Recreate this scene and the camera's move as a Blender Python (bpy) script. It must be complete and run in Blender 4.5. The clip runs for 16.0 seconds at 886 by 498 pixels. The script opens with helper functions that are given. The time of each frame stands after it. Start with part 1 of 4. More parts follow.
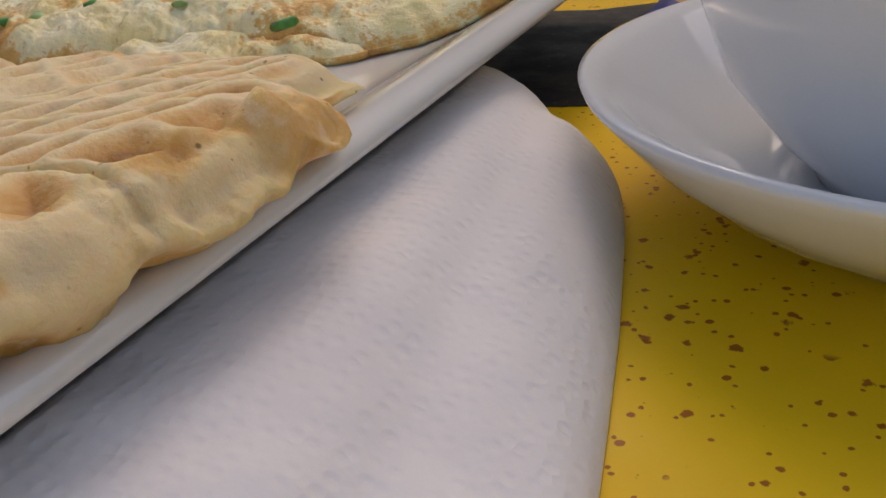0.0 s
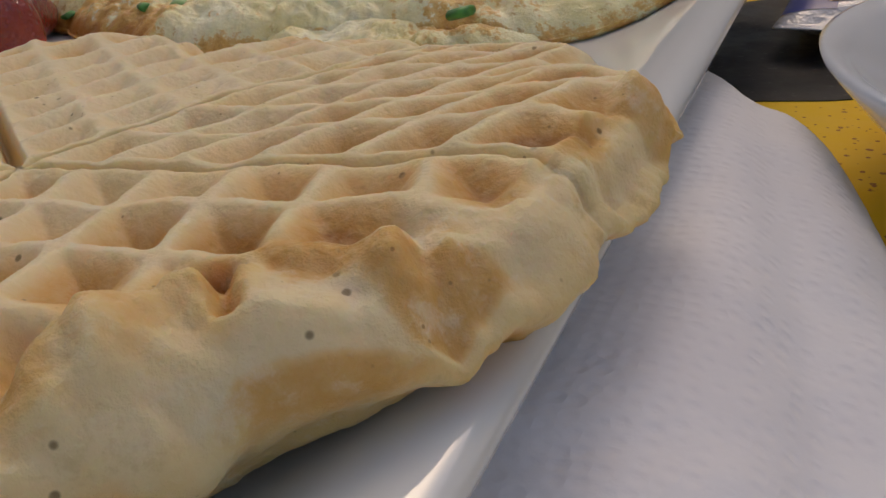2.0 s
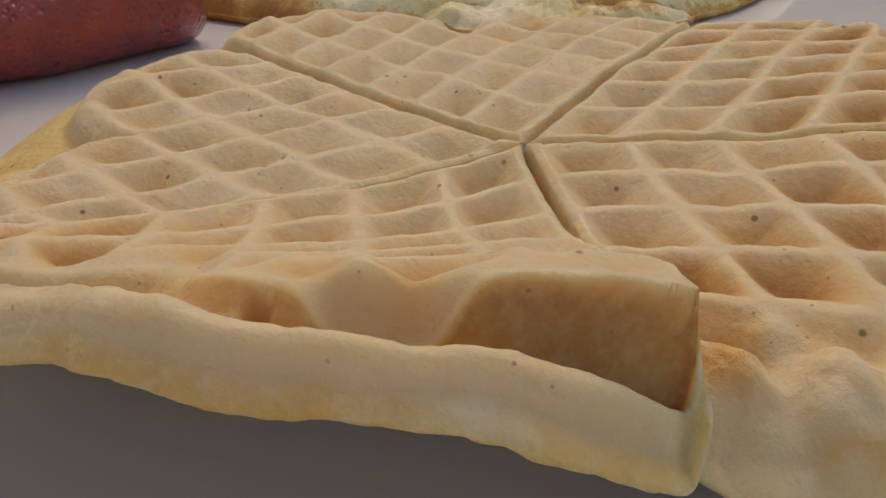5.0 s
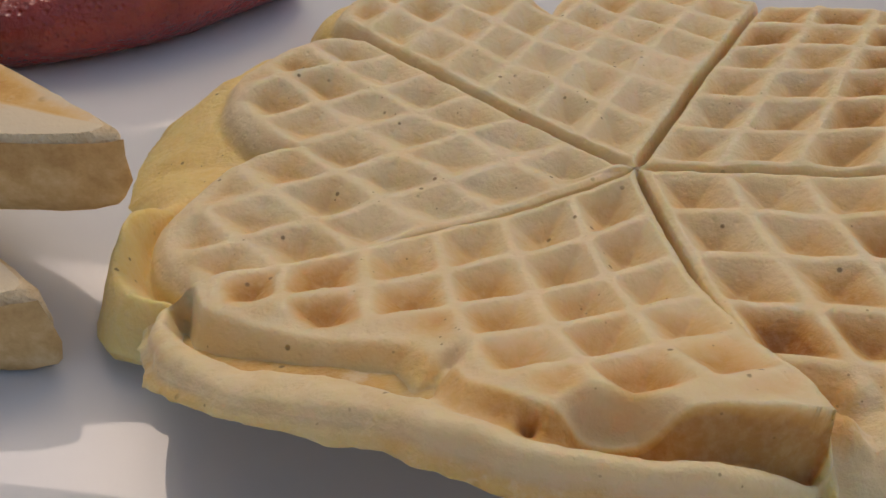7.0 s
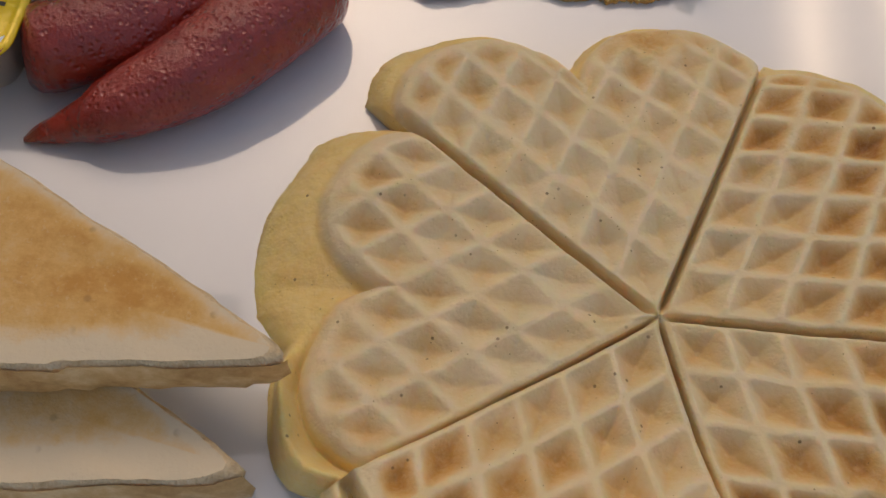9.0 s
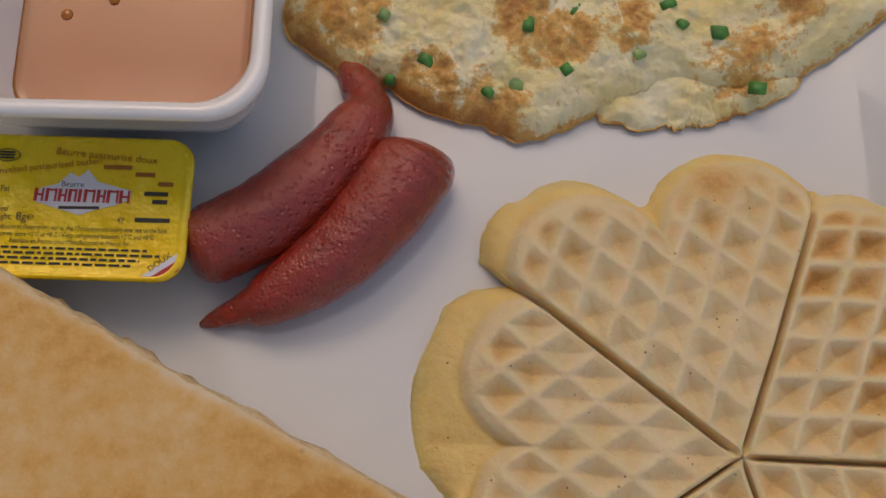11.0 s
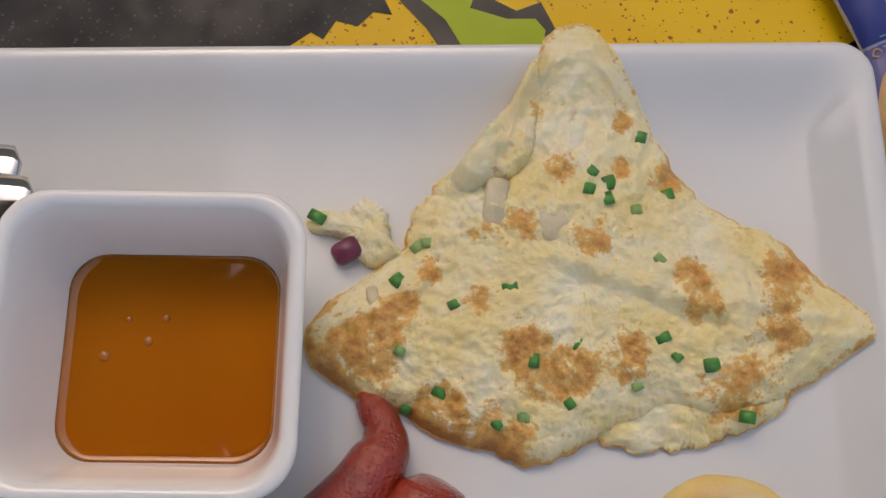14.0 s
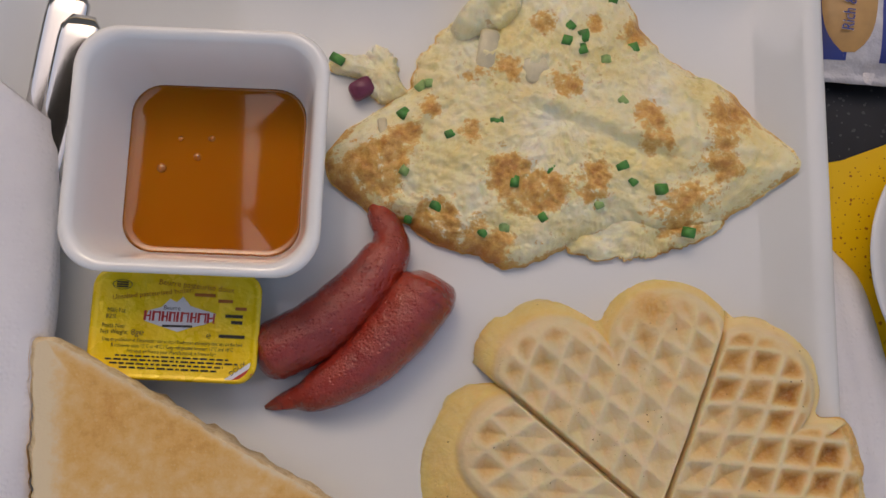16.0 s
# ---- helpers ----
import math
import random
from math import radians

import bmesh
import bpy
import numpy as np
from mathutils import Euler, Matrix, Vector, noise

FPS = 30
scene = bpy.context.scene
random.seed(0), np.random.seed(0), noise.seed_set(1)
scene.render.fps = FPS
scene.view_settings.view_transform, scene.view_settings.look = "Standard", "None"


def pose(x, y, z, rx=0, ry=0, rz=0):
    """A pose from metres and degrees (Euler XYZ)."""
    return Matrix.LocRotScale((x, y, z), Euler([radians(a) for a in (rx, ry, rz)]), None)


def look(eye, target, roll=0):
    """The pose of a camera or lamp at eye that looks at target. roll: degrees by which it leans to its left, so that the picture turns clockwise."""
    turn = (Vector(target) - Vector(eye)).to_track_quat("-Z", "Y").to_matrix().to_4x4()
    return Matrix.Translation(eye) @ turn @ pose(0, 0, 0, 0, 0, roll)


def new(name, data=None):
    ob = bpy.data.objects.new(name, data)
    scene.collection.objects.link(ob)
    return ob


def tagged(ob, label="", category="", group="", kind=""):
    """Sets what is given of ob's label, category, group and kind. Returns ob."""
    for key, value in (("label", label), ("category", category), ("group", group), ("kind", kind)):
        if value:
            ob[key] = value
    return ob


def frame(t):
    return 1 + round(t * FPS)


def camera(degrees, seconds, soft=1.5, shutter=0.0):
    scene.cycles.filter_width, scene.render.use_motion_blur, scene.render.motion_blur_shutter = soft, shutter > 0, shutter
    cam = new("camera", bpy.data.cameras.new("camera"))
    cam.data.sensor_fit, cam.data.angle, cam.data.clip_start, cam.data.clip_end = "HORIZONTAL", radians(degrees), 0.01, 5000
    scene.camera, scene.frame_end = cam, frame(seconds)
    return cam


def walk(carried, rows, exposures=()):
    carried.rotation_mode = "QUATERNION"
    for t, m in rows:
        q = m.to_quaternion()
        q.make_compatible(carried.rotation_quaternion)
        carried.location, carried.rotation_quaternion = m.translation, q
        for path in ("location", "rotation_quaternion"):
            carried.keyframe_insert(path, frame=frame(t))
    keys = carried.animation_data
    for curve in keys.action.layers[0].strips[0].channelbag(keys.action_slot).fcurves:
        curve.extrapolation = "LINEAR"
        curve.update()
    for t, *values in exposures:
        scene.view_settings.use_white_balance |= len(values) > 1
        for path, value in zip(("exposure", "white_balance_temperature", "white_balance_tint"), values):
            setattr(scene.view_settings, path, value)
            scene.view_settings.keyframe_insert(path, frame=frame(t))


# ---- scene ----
cam = camera(48.79, 16.0)
# seconds, eye in metres, yaw to the left, pitch up, roll
PATH = [
    (0, 0.11196, -0.05726, 0.06049, 26.17, -26.01, -5.59),
    (0.5, 0.10435, -0.05975, 0.05915, 25.82, -25.68, -5.31),
    (1, 0.09190, -0.06329, 0.06032, 24.82, -25.33, -4.84),
    (1.5, 0.08289, -0.06401, 0.06010, 24.82, -25.85, -4.85),
    (2, 0.07669, -0.06792, 0.06067, 24.22, -26.18, -4.33),
    (2.5, 0.06866, -0.07208, 0.06109, 23.39, -26.12, -3.80),
    (3, 0.05941, -0.07644, 0.06254, 22.64, -26.43, -2.94),
    (3.5, 0.04921, -0.08081, 0.06319, 19.74, -26.83, -1.88),
    (4, 0.03284, -0.08505, 0.06458, 15.53, -27.62, -1.19),
    (4.5, 0.02114, -0.09070, 0.06568, 11.17, -27.25, -0.59),
    (5, 0.00660, -0.09878, 0.06841, 8.92, -28.73, -0.32),
    (5.2, 0.00218, -0.10092, 0.07033, 8.54, -28.73, -0.04),
    (7.3, -0.01216, -0.10784, 0.10954, 7.58, -42.60, 0.49),
    (7.5, -0.01405, -0.10460, 0.11725, 6.53, -45.07, 1.04),
    (8, -0.01979, -0.09425, 0.13685, 4.74, -51.35, 1.87),
    (8.5, -0.02735, -0.08604, 0.15830, 3.39, -56.77, 2.62),
    (8.7, -0.03064, -0.08059, 0.16749, 1.99, -58.95, 3.80),
    (11, -0.06891, -0.00778, 0.24674, -3.06, -75.82, 2.89),
    (11.5, -0.07045, 0.01000, 0.26048, -3.33, -76.93, 2.61),
    (12, -0.07258, 0.02829, 0.27161, -3.50, -77.44, 2.48),
    (12.5, -0.07228, 0.04609, 0.27057, -3.72, -78.06, 2.50),
    (13, -0.07261, 0.06020, 0.27494, -4.32, -76.70, 2.99),
    (13.5, -0.07491, 0.06605, 0.28077, -4.07, -75.13, 3.04),
    (14, -0.07316, 0.06875, 0.28486, -4.09, -75.34, 3.34),
    (14.5, -0.07177, 0.05952, 0.30426, -4.41, -76.46, 3.98),
    (15, -0.07076, 0.04585, 0.31970, -3.15, -78.74, 3.34),
    (15.5, -0.07107, 0.03915, 0.32901, -2.69, -80.31, 3.29),
    (16, -0.06964, 0.03588, 0.33462, -2.75, -81.34, 3.54),
]


def aim(x, y, z, yaw, pitch, roll):
    a, b = radians(yaw), radians(pitch)
    way = Vector((-math.sin(a) * math.cos(b), math.cos(a) * math.cos(b), math.sin(b)))
    return look((x, y, z), Vector((x, y, z)) + way, roll)


walk(cam, [(r[0], aim(*r[1:])) for r in PATH],
     exposures=[(0.0, 0.47, 8070, 16.1), (2.0, 0.22, 7920, 15.1), (3.5, 0.28, 8170, 18.1), (5.2, 0.34, 8320, 18.1), (7.5, 0.36, 7840, 15.6), (8.5, 0.18, 7890, 16.1), (11.5, 0.20, 8150, 18.6), (12.7, 0.29, 8000, 17.6), (14.0, 0.44, 7800, 15.6), (15.0, 0.35, 7900, 16.6), (16.0, 0.32, 7900, 16.6)])

# ---------------------------------------------------------------- light
world = bpy.data.worlds.new("sky")
scene.world = world
world.use_nodes = True
wn = world.node_tree.nodes
sky = wn.new("ShaderNodeTexSky")
sky.sky_type = "NISHITA"
sky.sun_disc = False
sky.sun_elevation = radians(48)
sky.sun_rotation = radians(-12)
sky.dust_density = 3.0
wn["Background"].inputs["Strength"].default_value = 0.15
world.node_tree.links.new(sky.outputs["Color"], wn["Background"].inputs["Color"])

sun_data = bpy.data.lights.new("sun", "SUN")
sun_data.energy = 0.10
sun_data.angle = radians(80)
sun_data.color = (1.0, 0.95, 0.88)
sun = new("sun", sun_data)
sun.matrix_world = look((-0.5, 2.2, 2.6), (0, 0, 0))

# ---------------------------------------------------------------- materials
CM = 0.01


class Mat:
    """A principled material with small helpers for noise, bump and mixes."""

    def __init__(self, name, rough=0.5, metal=0.0, spec=0.5):
        self.m = bpy.data.materials.new(name)
        self.m.use_nodes = True
        self.t = self.m.node_tree
        self.b = self.t.nodes["Principled BSDF"]
        self.b.inputs["Roughness"].default_value = rough
        self.b.inputs["Metallic"].default_value = metal
        self.b.inputs["Specular IOR Level"].default_value = spec
        self.co = self.t.nodes.new("ShaderNodeTexCoord").outputs["Object"]

    def link(self, a, b):
        self.t.links.new(a, b)

    def noise(self, scale, detail=4.0, rough=0.55, stretch=None):
        n = self.t.nodes.new("ShaderNodeTexNoise")
        n.inputs["Scale"].default_value = scale
        n.inputs["Detail"].default_value = detail
        n.inputs["Roughness"].default_value = rough
        src = self.co
        if stretch:
            mp = self.t.nodes.new("ShaderNodeMapping")
            mp.inputs["Scale"].default_value = stretch
            self.link(self.co, mp.inputs["Vector"])
            src = mp.outputs["Vector"]
        self.link(src, n.inputs["Vector"])
        return n.outputs["Fac"]

    def voronoi(self, scale, feature="F1", rand=1.0):
        n = self.t.nodes.new("ShaderNodeTexVoronoi")
        n.feature = feature
        n.inputs["Scale"].default_value = scale
        n.inputs["Randomness"].default_value = rand
        self.link(self.co, n.inputs["Vector"])
        return n.outputs["Distance"]

    def attr(self, name):
        n = self.t.nodes.new("ShaderNodeAttribute")
        n.attribute_name = name
        return n.outputs["Fac"]

    def ramp(self, fac, stops):
        n = self.t.nodes.new("ShaderNodeValToRGB")
        e = n.color_ramp.elements
        while len(e) < len(stops):
            e.new(0.5)
        for el, (p, c) in zip(e, stops):
            el.position = p
            el.color = (*c, 1.0) if len(c) == 3 else c
        self.link(fac, n.inputs["Fac"])
        return n.outputs["Color"]

    def step(self, fac, lo, hi, a=0.0, b=1.0):
        n = self.t.nodes.new("ShaderNodeMapRange")
        n.interpolation_type = "SMOOTHSTEP"
        for key, v in (("From Min", lo), ("From Max", hi), ("To Min", a), ("To Max", b)):
            n.inputs[key].default_value = v
        self.link(fac, n.inputs["Value"])
        return n.outputs["Result"]

    def math(self, op, a, b):
        n = self.t.nodes.new("ShaderNodeMath")
        n.operation = op
        for i, v in enumerate((a, b)):
            if isinstance(v, (int, float)):
                n.inputs[i].default_value = v
            else:
                self.link(v, n.inputs[i])
        return n.outputs["Value"]

    def mix(self, fac, a, b):
        n = self.t.nodes.new("ShaderNodeMix")
        n.data_type = "RGBA"
        if isinstance(fac, (int, float)):
            n.inputs["Factor"].default_value = fac
        else:
            self.link(fac, n.inputs["Factor"])
        for key, v in (("A", a), ("B", b)):
            sock = [s for s in n.inputs if s.name == key and s.type == "RGBA"][0]
            if isinstance(v, tuple):
                sock.default_value = (*v, 1.0)
            else:
                self.link(v, sock)
        return [s for s in n.outputs if s.type == "RGBA"][0]

    def color(self, c):
        if isinstance(c, tuple):
            self.b.inputs["Base Color"].default_value = (*c, 1.0)
        else:
            self.link(c, self.b.inputs["Base Color"])
        return self

    def rough(self, r):
        self.link(r, self.b.inputs["Roughness"])
        return self

    def bump(self, height, strength=0.4, dist=0.0005):
        n = self.t.nodes.new("ShaderNodeBump")
        n.inputs["Strength"].default_value = strength
        n.inputs["Distance"].default_value = dist
        self.link(height, n.inputs["Height"])
        self.link(n.outputs["Normal"], self.b.inputs["Normal"])
        return self

    def soft(self, weight, radius):
        self.b.inputs["Subsurface Weight"].default_value = weight
        self.b.inputs["Subsurface Radius"].default_value = radius
        self.b.inputs["Subsurface Scale"].default_value = 0.004
        return self


def mat_porcelain(name, tint):
    m = Mat(name, rough=0.05, spec=0.75)
    m.color(m.mix(m.step(m.noise(14, 3), 0.35, 0.7), tint, tuple(v * 0.95 for v in tint)))
    m.rough(m.step(m.noise(40, 4), 0.3, 0.75, 0.02, 0.06))
    m.bump(m.noise(18, 2), 0.08, 0.002)
    return m.m


M_PLATE = mat_porcelain("white_glazed_porcelain", (0.73, 0.745, 0.73))
M_BOWL = mat_porcelain("white_bowl_glaze", (0.905, 0.90, 0.865))
M_CUP = mat_porcelain("white_cup_glaze", (0.74, 0.77, 0.80))


def mat_waffle():
    m = Mat("baked_waffle_batter", rough=0.55, spec=0.35)
    fine = m.noise(900, 5, 0.6)
    mid = m.noise(120, 4, 0.6)
    blotch = m.noise(190, 6, 0.7)
    wide = m.noise(46, 4, 0.6)
    # toast: browning, plus painted shade under the near heart's lip
    toast = m.math("ADD", m.attr("toast"), m.math("MULTIPLY", m.math("SUBTRACT", mid, 0.5), 0.5))
    toast = m.math("ADD", toast, m.math("MULTIPLY", m.step(wide, 0.5, 0.72), m.math("MULTIPLY", m.attr("dough"), 0.34)))
    base = m.ramp(toast, [(0.0, (0.77, 0.64, 0.40)), (0.12, (0.75, 0.60, 0.34)), (0.3, (0.73, 0.50, 0.22)),
                          (0.55, (0.65, 0.37, 0.12)), (0.8, (0.57, 0.29, 0.07)), (1.0, (0.42, 0.18, 0.04))])
    base = m.mix(m.attr("flash"), base, m.ramp(mid, [(0.25, (0.82, 0.64, 0.26)), (0.75, (0.78, 0.55, 0.19))]))
    base = m.mix(m.step(fine, 0.35, 0.75, 0.0, 0.22), base, (0.80, 0.66, 0.42))
    # paler floury skin and damp translucent spots on the torn dough
    base = m.mix(m.math("MULTIPLY", m.step(blotch, 0.52, 0.66), m.math("MULTIPLY", m.attr("dough"), 0.5)), base, (0.80, 0.70, 0.50))
    base = m.mix(m.math("MULTIPLY", m.step(blotch, 0.44, 0.32), m.math("MULTIPLY", m.attr("dough"), 0.45)), base, (0.56, 0.40, 0.18))
    gate = m.step(m.noise(75, 3), 0.52, 0.58)
    dot = m.math("MULTIPLY", m.step(m.voronoi(300), 0.06, 0.12, 1.0, 0.0), gate)
    base = m.mix(m.math("MULTIPLY", dot, 0.75), base, (0.16, 0.09, 0.03))
    speck = m.math("MULTIPLY", m.step(m.voronoi(520), 0.05, 0.10, 1.0, 0.0), m.step(m.noise(60, 2), 0.46, 0.54))
    base = m.mix(m.math("MULTIPLY", speck, 0.6), base, (0.24, 0.13, 0.04))
    m.color(base)
    m.rough(m.step(mid, 0.3, 0.7, 0.45, 0.65))
    pores = m.step(m.voronoi(700), 0.0, 0.3, 0.0, 1.0)
    crumb = m.math("MULTIPLY", m.attr("dough"), m.math("MULTIPLY", blotch, 2.2))
    m.bump(m.math("ADD", m.math("ADD", m.math("MULTIPLY", fine, 0.8), crumb), m.math("ADD", m.math("MULTIPLY", mid, 1.0), m.math("MULTIPLY", pores, 0.25))), 0.42, 0.0008)
    return m.soft(0.55, (1.2, 0.75, 0.36)).m


def mat_omelette():
    m = Mat("fried_egg_omelette", rough=0.35, spec=0.5)
    mid = m.noise(150, 7, 0.75)
    big = m.noise(48, 6, 0.68)
    fine = m.noise(800, 5, 0.65)
    egg = m.ramp(big, [(0.30, (0.86, 0.69, 0.28)), (0.43, (0.88, 0.75, 0.37)), (0.54, (0.90, 0.81, 0.50)), (0.67, (0.91, 0.87, 0.66))])
    br = m.math("ADD", m.math("MULTIPLY", m.attr("brown"), 0.88), m.math("MULTIPLY", m.math("SUBTRACT", mid, 0.5), 2.8))
    tan = m.ramp(br, [(0.3, (0.84, 0.62, 0.25)), (0.65, (0.74, 0.42, 0.11)), (1.0, (0.54, 0.23, 0.05))])
    col = m.mix(m.step(br, 0.34, 0.52), egg, tan)
    col = m.mix(m.step(fine, 0.55, 0.8, 0.0, 0.25), col, (0.88, 0.82, 0.60))
    freckle = m.math("MULTIPLY", m.step(m.noise(420, 5, 0.7), 0.56, 0.66), m.step(m.math("ADD", m.noise(60, 4), m.math("MULTIPLY", m.attr("brown"), 0.35)), 0.48, 0.66))
    col = m.mix(m.math("MULTIPLY", freckle, 0.75), col, (0.62, 0.33, 0.09))
    pores = m.step(m.voronoi(420), 0.03, 0.12, 0.5, 0.0)
    m.color(m.mix(m.math("MULTIPLY", pores, m.step(m.noise(70, 3), 0.5, 0.6)), col, (0.60, 0.42, 0.15)))
    m.rough(m.step(mid, 0.3, 0.7, 0.2, 0.42))
    m.bump(m.math("ADD", m.math("MULTIPLY", mid, 1.2), m.math("ADD", m.math("MULTIPLY", fine, 0.5), m.math("MULTIPLY", big, 1.0))), 0.46, 0.0012)
    return m.soft(0.32, (0.9, 0.65, 0.25)).m


def mat_sausage():
    m = Mat("fried_sausage_skin", rough=0.32, spec=0.5)
    mid = m.noise(75, 4)
    fine = m.noise(520, 5, 0.65)
    c = m.ramp(mid, [(0.3, (0.22, 0.014, 0.006)), (0.5, (0.34, 0.025, 0.010)), (0.72, (0.43, 0.046, 0.018))])
    c = m.mix(m.step(fine, 0.52, 0.75, 0.0, 0.5), c, (0.17, 0.02, 0.012))
    c = m.mix(m.math("MULTIPLY", m.attr("tip"), 0.7), c, (0.36, 0.10, 0.05))
    m.color(c)
    blister = m.step(m.voronoi(650), 0.05, 0.45)
    m.rough(m.step(m.noise(60, 3), 0.35, 0.65, 0.10, 0.26))
    wr = m.noise(200, 6, 0.65)
    m.bump(m.math("ADD", m.math("MULTIPLY", wr, 1.0), m.math("ADD", m.math("MULTIPLY", fine, 0.6), m.math("MULTIPLY", blister, 0.35))), 0.65, 0.0013)
    m.b.inputs["Coat Weight"].default_value = 0.85
    m.link(m.b.inputs["Normal"].links[0].from_socket, m.b.inputs["Coat Normal"])
    m.b.inputs["Coat Roughness"].default_value = 0.1
    return m.m


def mat_toast_top():
    m = Mat("toasted_bread_face", rough=0.8, spec=0.2)
    big, mid, fine = m.noise(26, 3), m.noise(240, 5, 0.65), m.noise(1100, 4)
    t = m.math("SUBTRACT", m.math("ADD", m.math("MULTIPLY", big, 1.0), m.math("MULTIPLY", mid, 0.85)), m.math("ADD", m.attr("pale"), 0.33))
    c = m.ramp(t, [(0.1, (0.76, 0.63, 0.42)), (0.40, (0.77, 0.53, 0.25)), (0.62, (0.74, 0.44, 0.15)), (0.85, (0.62, 0.31, 0.08))])
    c = m.mix(m.step(fine, 0.55, 0.75, 0.0, 0.3), c, (0.78, 0.62, 0.38))
    dark = m.math("MULTIPLY", m.step(m.voronoi(130), 0.05, 0.12, 1.0, 0.0), m.step(m.noise(45, 2), 0.6, 0.66))
    m.color(m.mix(m.math("MULTIPLY", dark, 0.6), c, (0.22, 0.09, 0.03)))
    m.bump(m.math("ADD", mid, m.math("MULTIPLY", fine, 0.6)), 0.5, 0.0007)
    return m.m


def mat_crumb():
    m = Mat("bread_crumb", rough=0.9, spec=0.15)
    mid, fine = m.noise(300, 5, 0.7), m.noise(1300, 4)
    c = m.ramp(mid, [(0.3, (0.68, 0.48, 0.25)), (0.55, (0.85, 0.68, 0.42)), (0.8, (0.90, 0.78, 0.54))])
    m.color(c)
    m.bump(m.math("ADD", m.math("MULTIPLY", mid, 1.5), fine), 0.8, 0.001)
    return m.m


def mat_crust():
    m = Mat("bread_crust", rough=0.75, spec=0.25)
    mid = m.noise(170, 5, 0.65)
    m.color(m.ramp(mid, [(0.3, (0.46, 0.25, 0.09)), (0.5, (0.64, 0.41, 0.18)), (0.7, (0.80, 0.60, 0.33))]))
    m.bump(mid, 0.6, 0.0008)
    return m.m


def mat_paper():
    m = Mat("embossed_paper_tissue", rough=0.9, spec=0.15)
    dots = m.step(m.voronoi(520, rand=0.55), 0.1, 0.55)
    fold = m.noise(28, 3)
    m.color(m.mix(m.step(fold, 0.35, 0.7), (0.80, 0.79, 0.80), (0.74, 0.73, 0.75)))
    m.bump(m.math("ADD", m.math("MULTIPLY", dots, 0.8), m.math("ADD", m.math("MULTIPLY", fold, 2.0), m.math("MULTIPLY", m.noise(1500, 3), 0.3))), 0.35, 0.0006)
    return m.soft(0.05, (0.5, 0.5, 0.5)).m


def mat_table(name, base, alt, fleck, fleck_gate, rough=0.42):
    m = Mat(name, rough=rough, spec=0.3)
    c = m.mix(m.step(m.noise(22, 3), 0.35, 0.65), base, alt)
    jit = m.noise(620, 3)
    for scale, lo, hi, gs in ((180, 0.10, 0.15, 50), (300, 0.11, 0.16, 31), (460, 0.10, 0.17, 71)):
        d = m.math("ADD", m.voronoi(scale), m.math("MULTIPLY", m.math("SUBTRACT", jit, 0.5), 0.42))
        gate = m.step(m.noise(gs, 2), fleck_gate, fleck_gate + 0.05)
        c = m.mix(m.math("MULTIPLY", m.step(d, lo, hi, 0.9, 0.0), gate), c, fleck)
    m.color(c)
    m.rough(m.step(m.noise(90, 4), 0.3, 0.7, rough * 0.8, rough * 1.3))
    m.bump(m.noise(350, 3), 0.08, 0.0003)
    return m.m


M_YELLOW = mat_table("yellow_flecked_laminate", (0.88, 0.57, 0.013), (0.83, 0.51, 0.011), (0.34, 0.07, 0.008), 0.35)
M_DARK = mat_table("dark_speckled_laminate", (0.012, 0.013, 0.016), (0.018, 0.019, 0.022), (0.06, 0.06, 0.065), 0.40)
M_LIME = mat_table("lime_green_laminate", (0.40, 0.52, 0.02), (0.36, 0.48, 0.02), (0.30, 0.40, 0.02), 0.62)


def mat_plain(name, c, rough=0.5, metal=0.0, vary=0.08, scale=120, bumps=0.1):
    m = Mat(name, rough=rough, metal=metal)
    n = m.noise(scale, 4)
    m.color(m.mix(m.step(n, 0.3, 0.7), c, tuple(v * (1 - vary) for v in c)))
    m.rough(m.step(n, 0.3, 0.7, rough * 0.85, min(1.0, rough * 1.15)))
    if bumps:
        m.bump(n, bumps, 0.0005)
    return m.m


M_WAFFLE, M_EGG, M_SAUSAGE = mat_waffle(), mat_omelette(), mat_sausage()
M_TOAST, M_CRUMB, M_CRUST, M_PAPER = mat_toast_top(), mat_crumb(), mat_crust(), mat_paper()
M_CHIVE = mat_plain("chopped_chive_green", (0.07, 0.31, 0.05), 0.4, vary=0.5, scale=300)
M_CHIVE_PALE = mat_plain("pale_chive_green", (0.30, 0.48, 0.15), 0.4, vary=0.4, scale=300)
M_ONION = mat_plain("cooked_onion", (0.72, 0.63, 0.40), 0.3, vary=0.2, scale=200)
M_RED_ONION = mat_plain("red_onion", (0.22, 0.04, 0.09), 0.35, vary=0.4, scale=200)
M_STEEL = mat_plain("polished_steel", (0.62, 0.61, 0.60), 0.10, 1.0, 0.05, 60, 0.02)
M_TUB = mat_plain("white_plastic_tub", (0.72, 0.70, 0.62), 0.35)
M_INK = mat_plain("black_print", (0.02, 0.018, 0.012), 0.45, bumps=0)
M_INK_RED = mat_plain("red_print", (0.48, 0.025, 0.02), 0.4, bumps=0)
M_INK_BROWN = mat_plain("orange_brown_print", (0.40, 0.12, 0.01), 0.4, bumps=0)
M_INK_WHITE = mat_plain("white_print", (0.72, 0.72, 0.74), 0.4, bumps=0)
M_INK_BLUE = mat_plain("blue_print", (0.03, 0.05, 0.25), 0.35, bumps=0)
M_INK_TAN = mat_plain("tan_print", (0.52, 0.30, 0.10), 0.35, vary=0.25, scale=80, bumps=0)
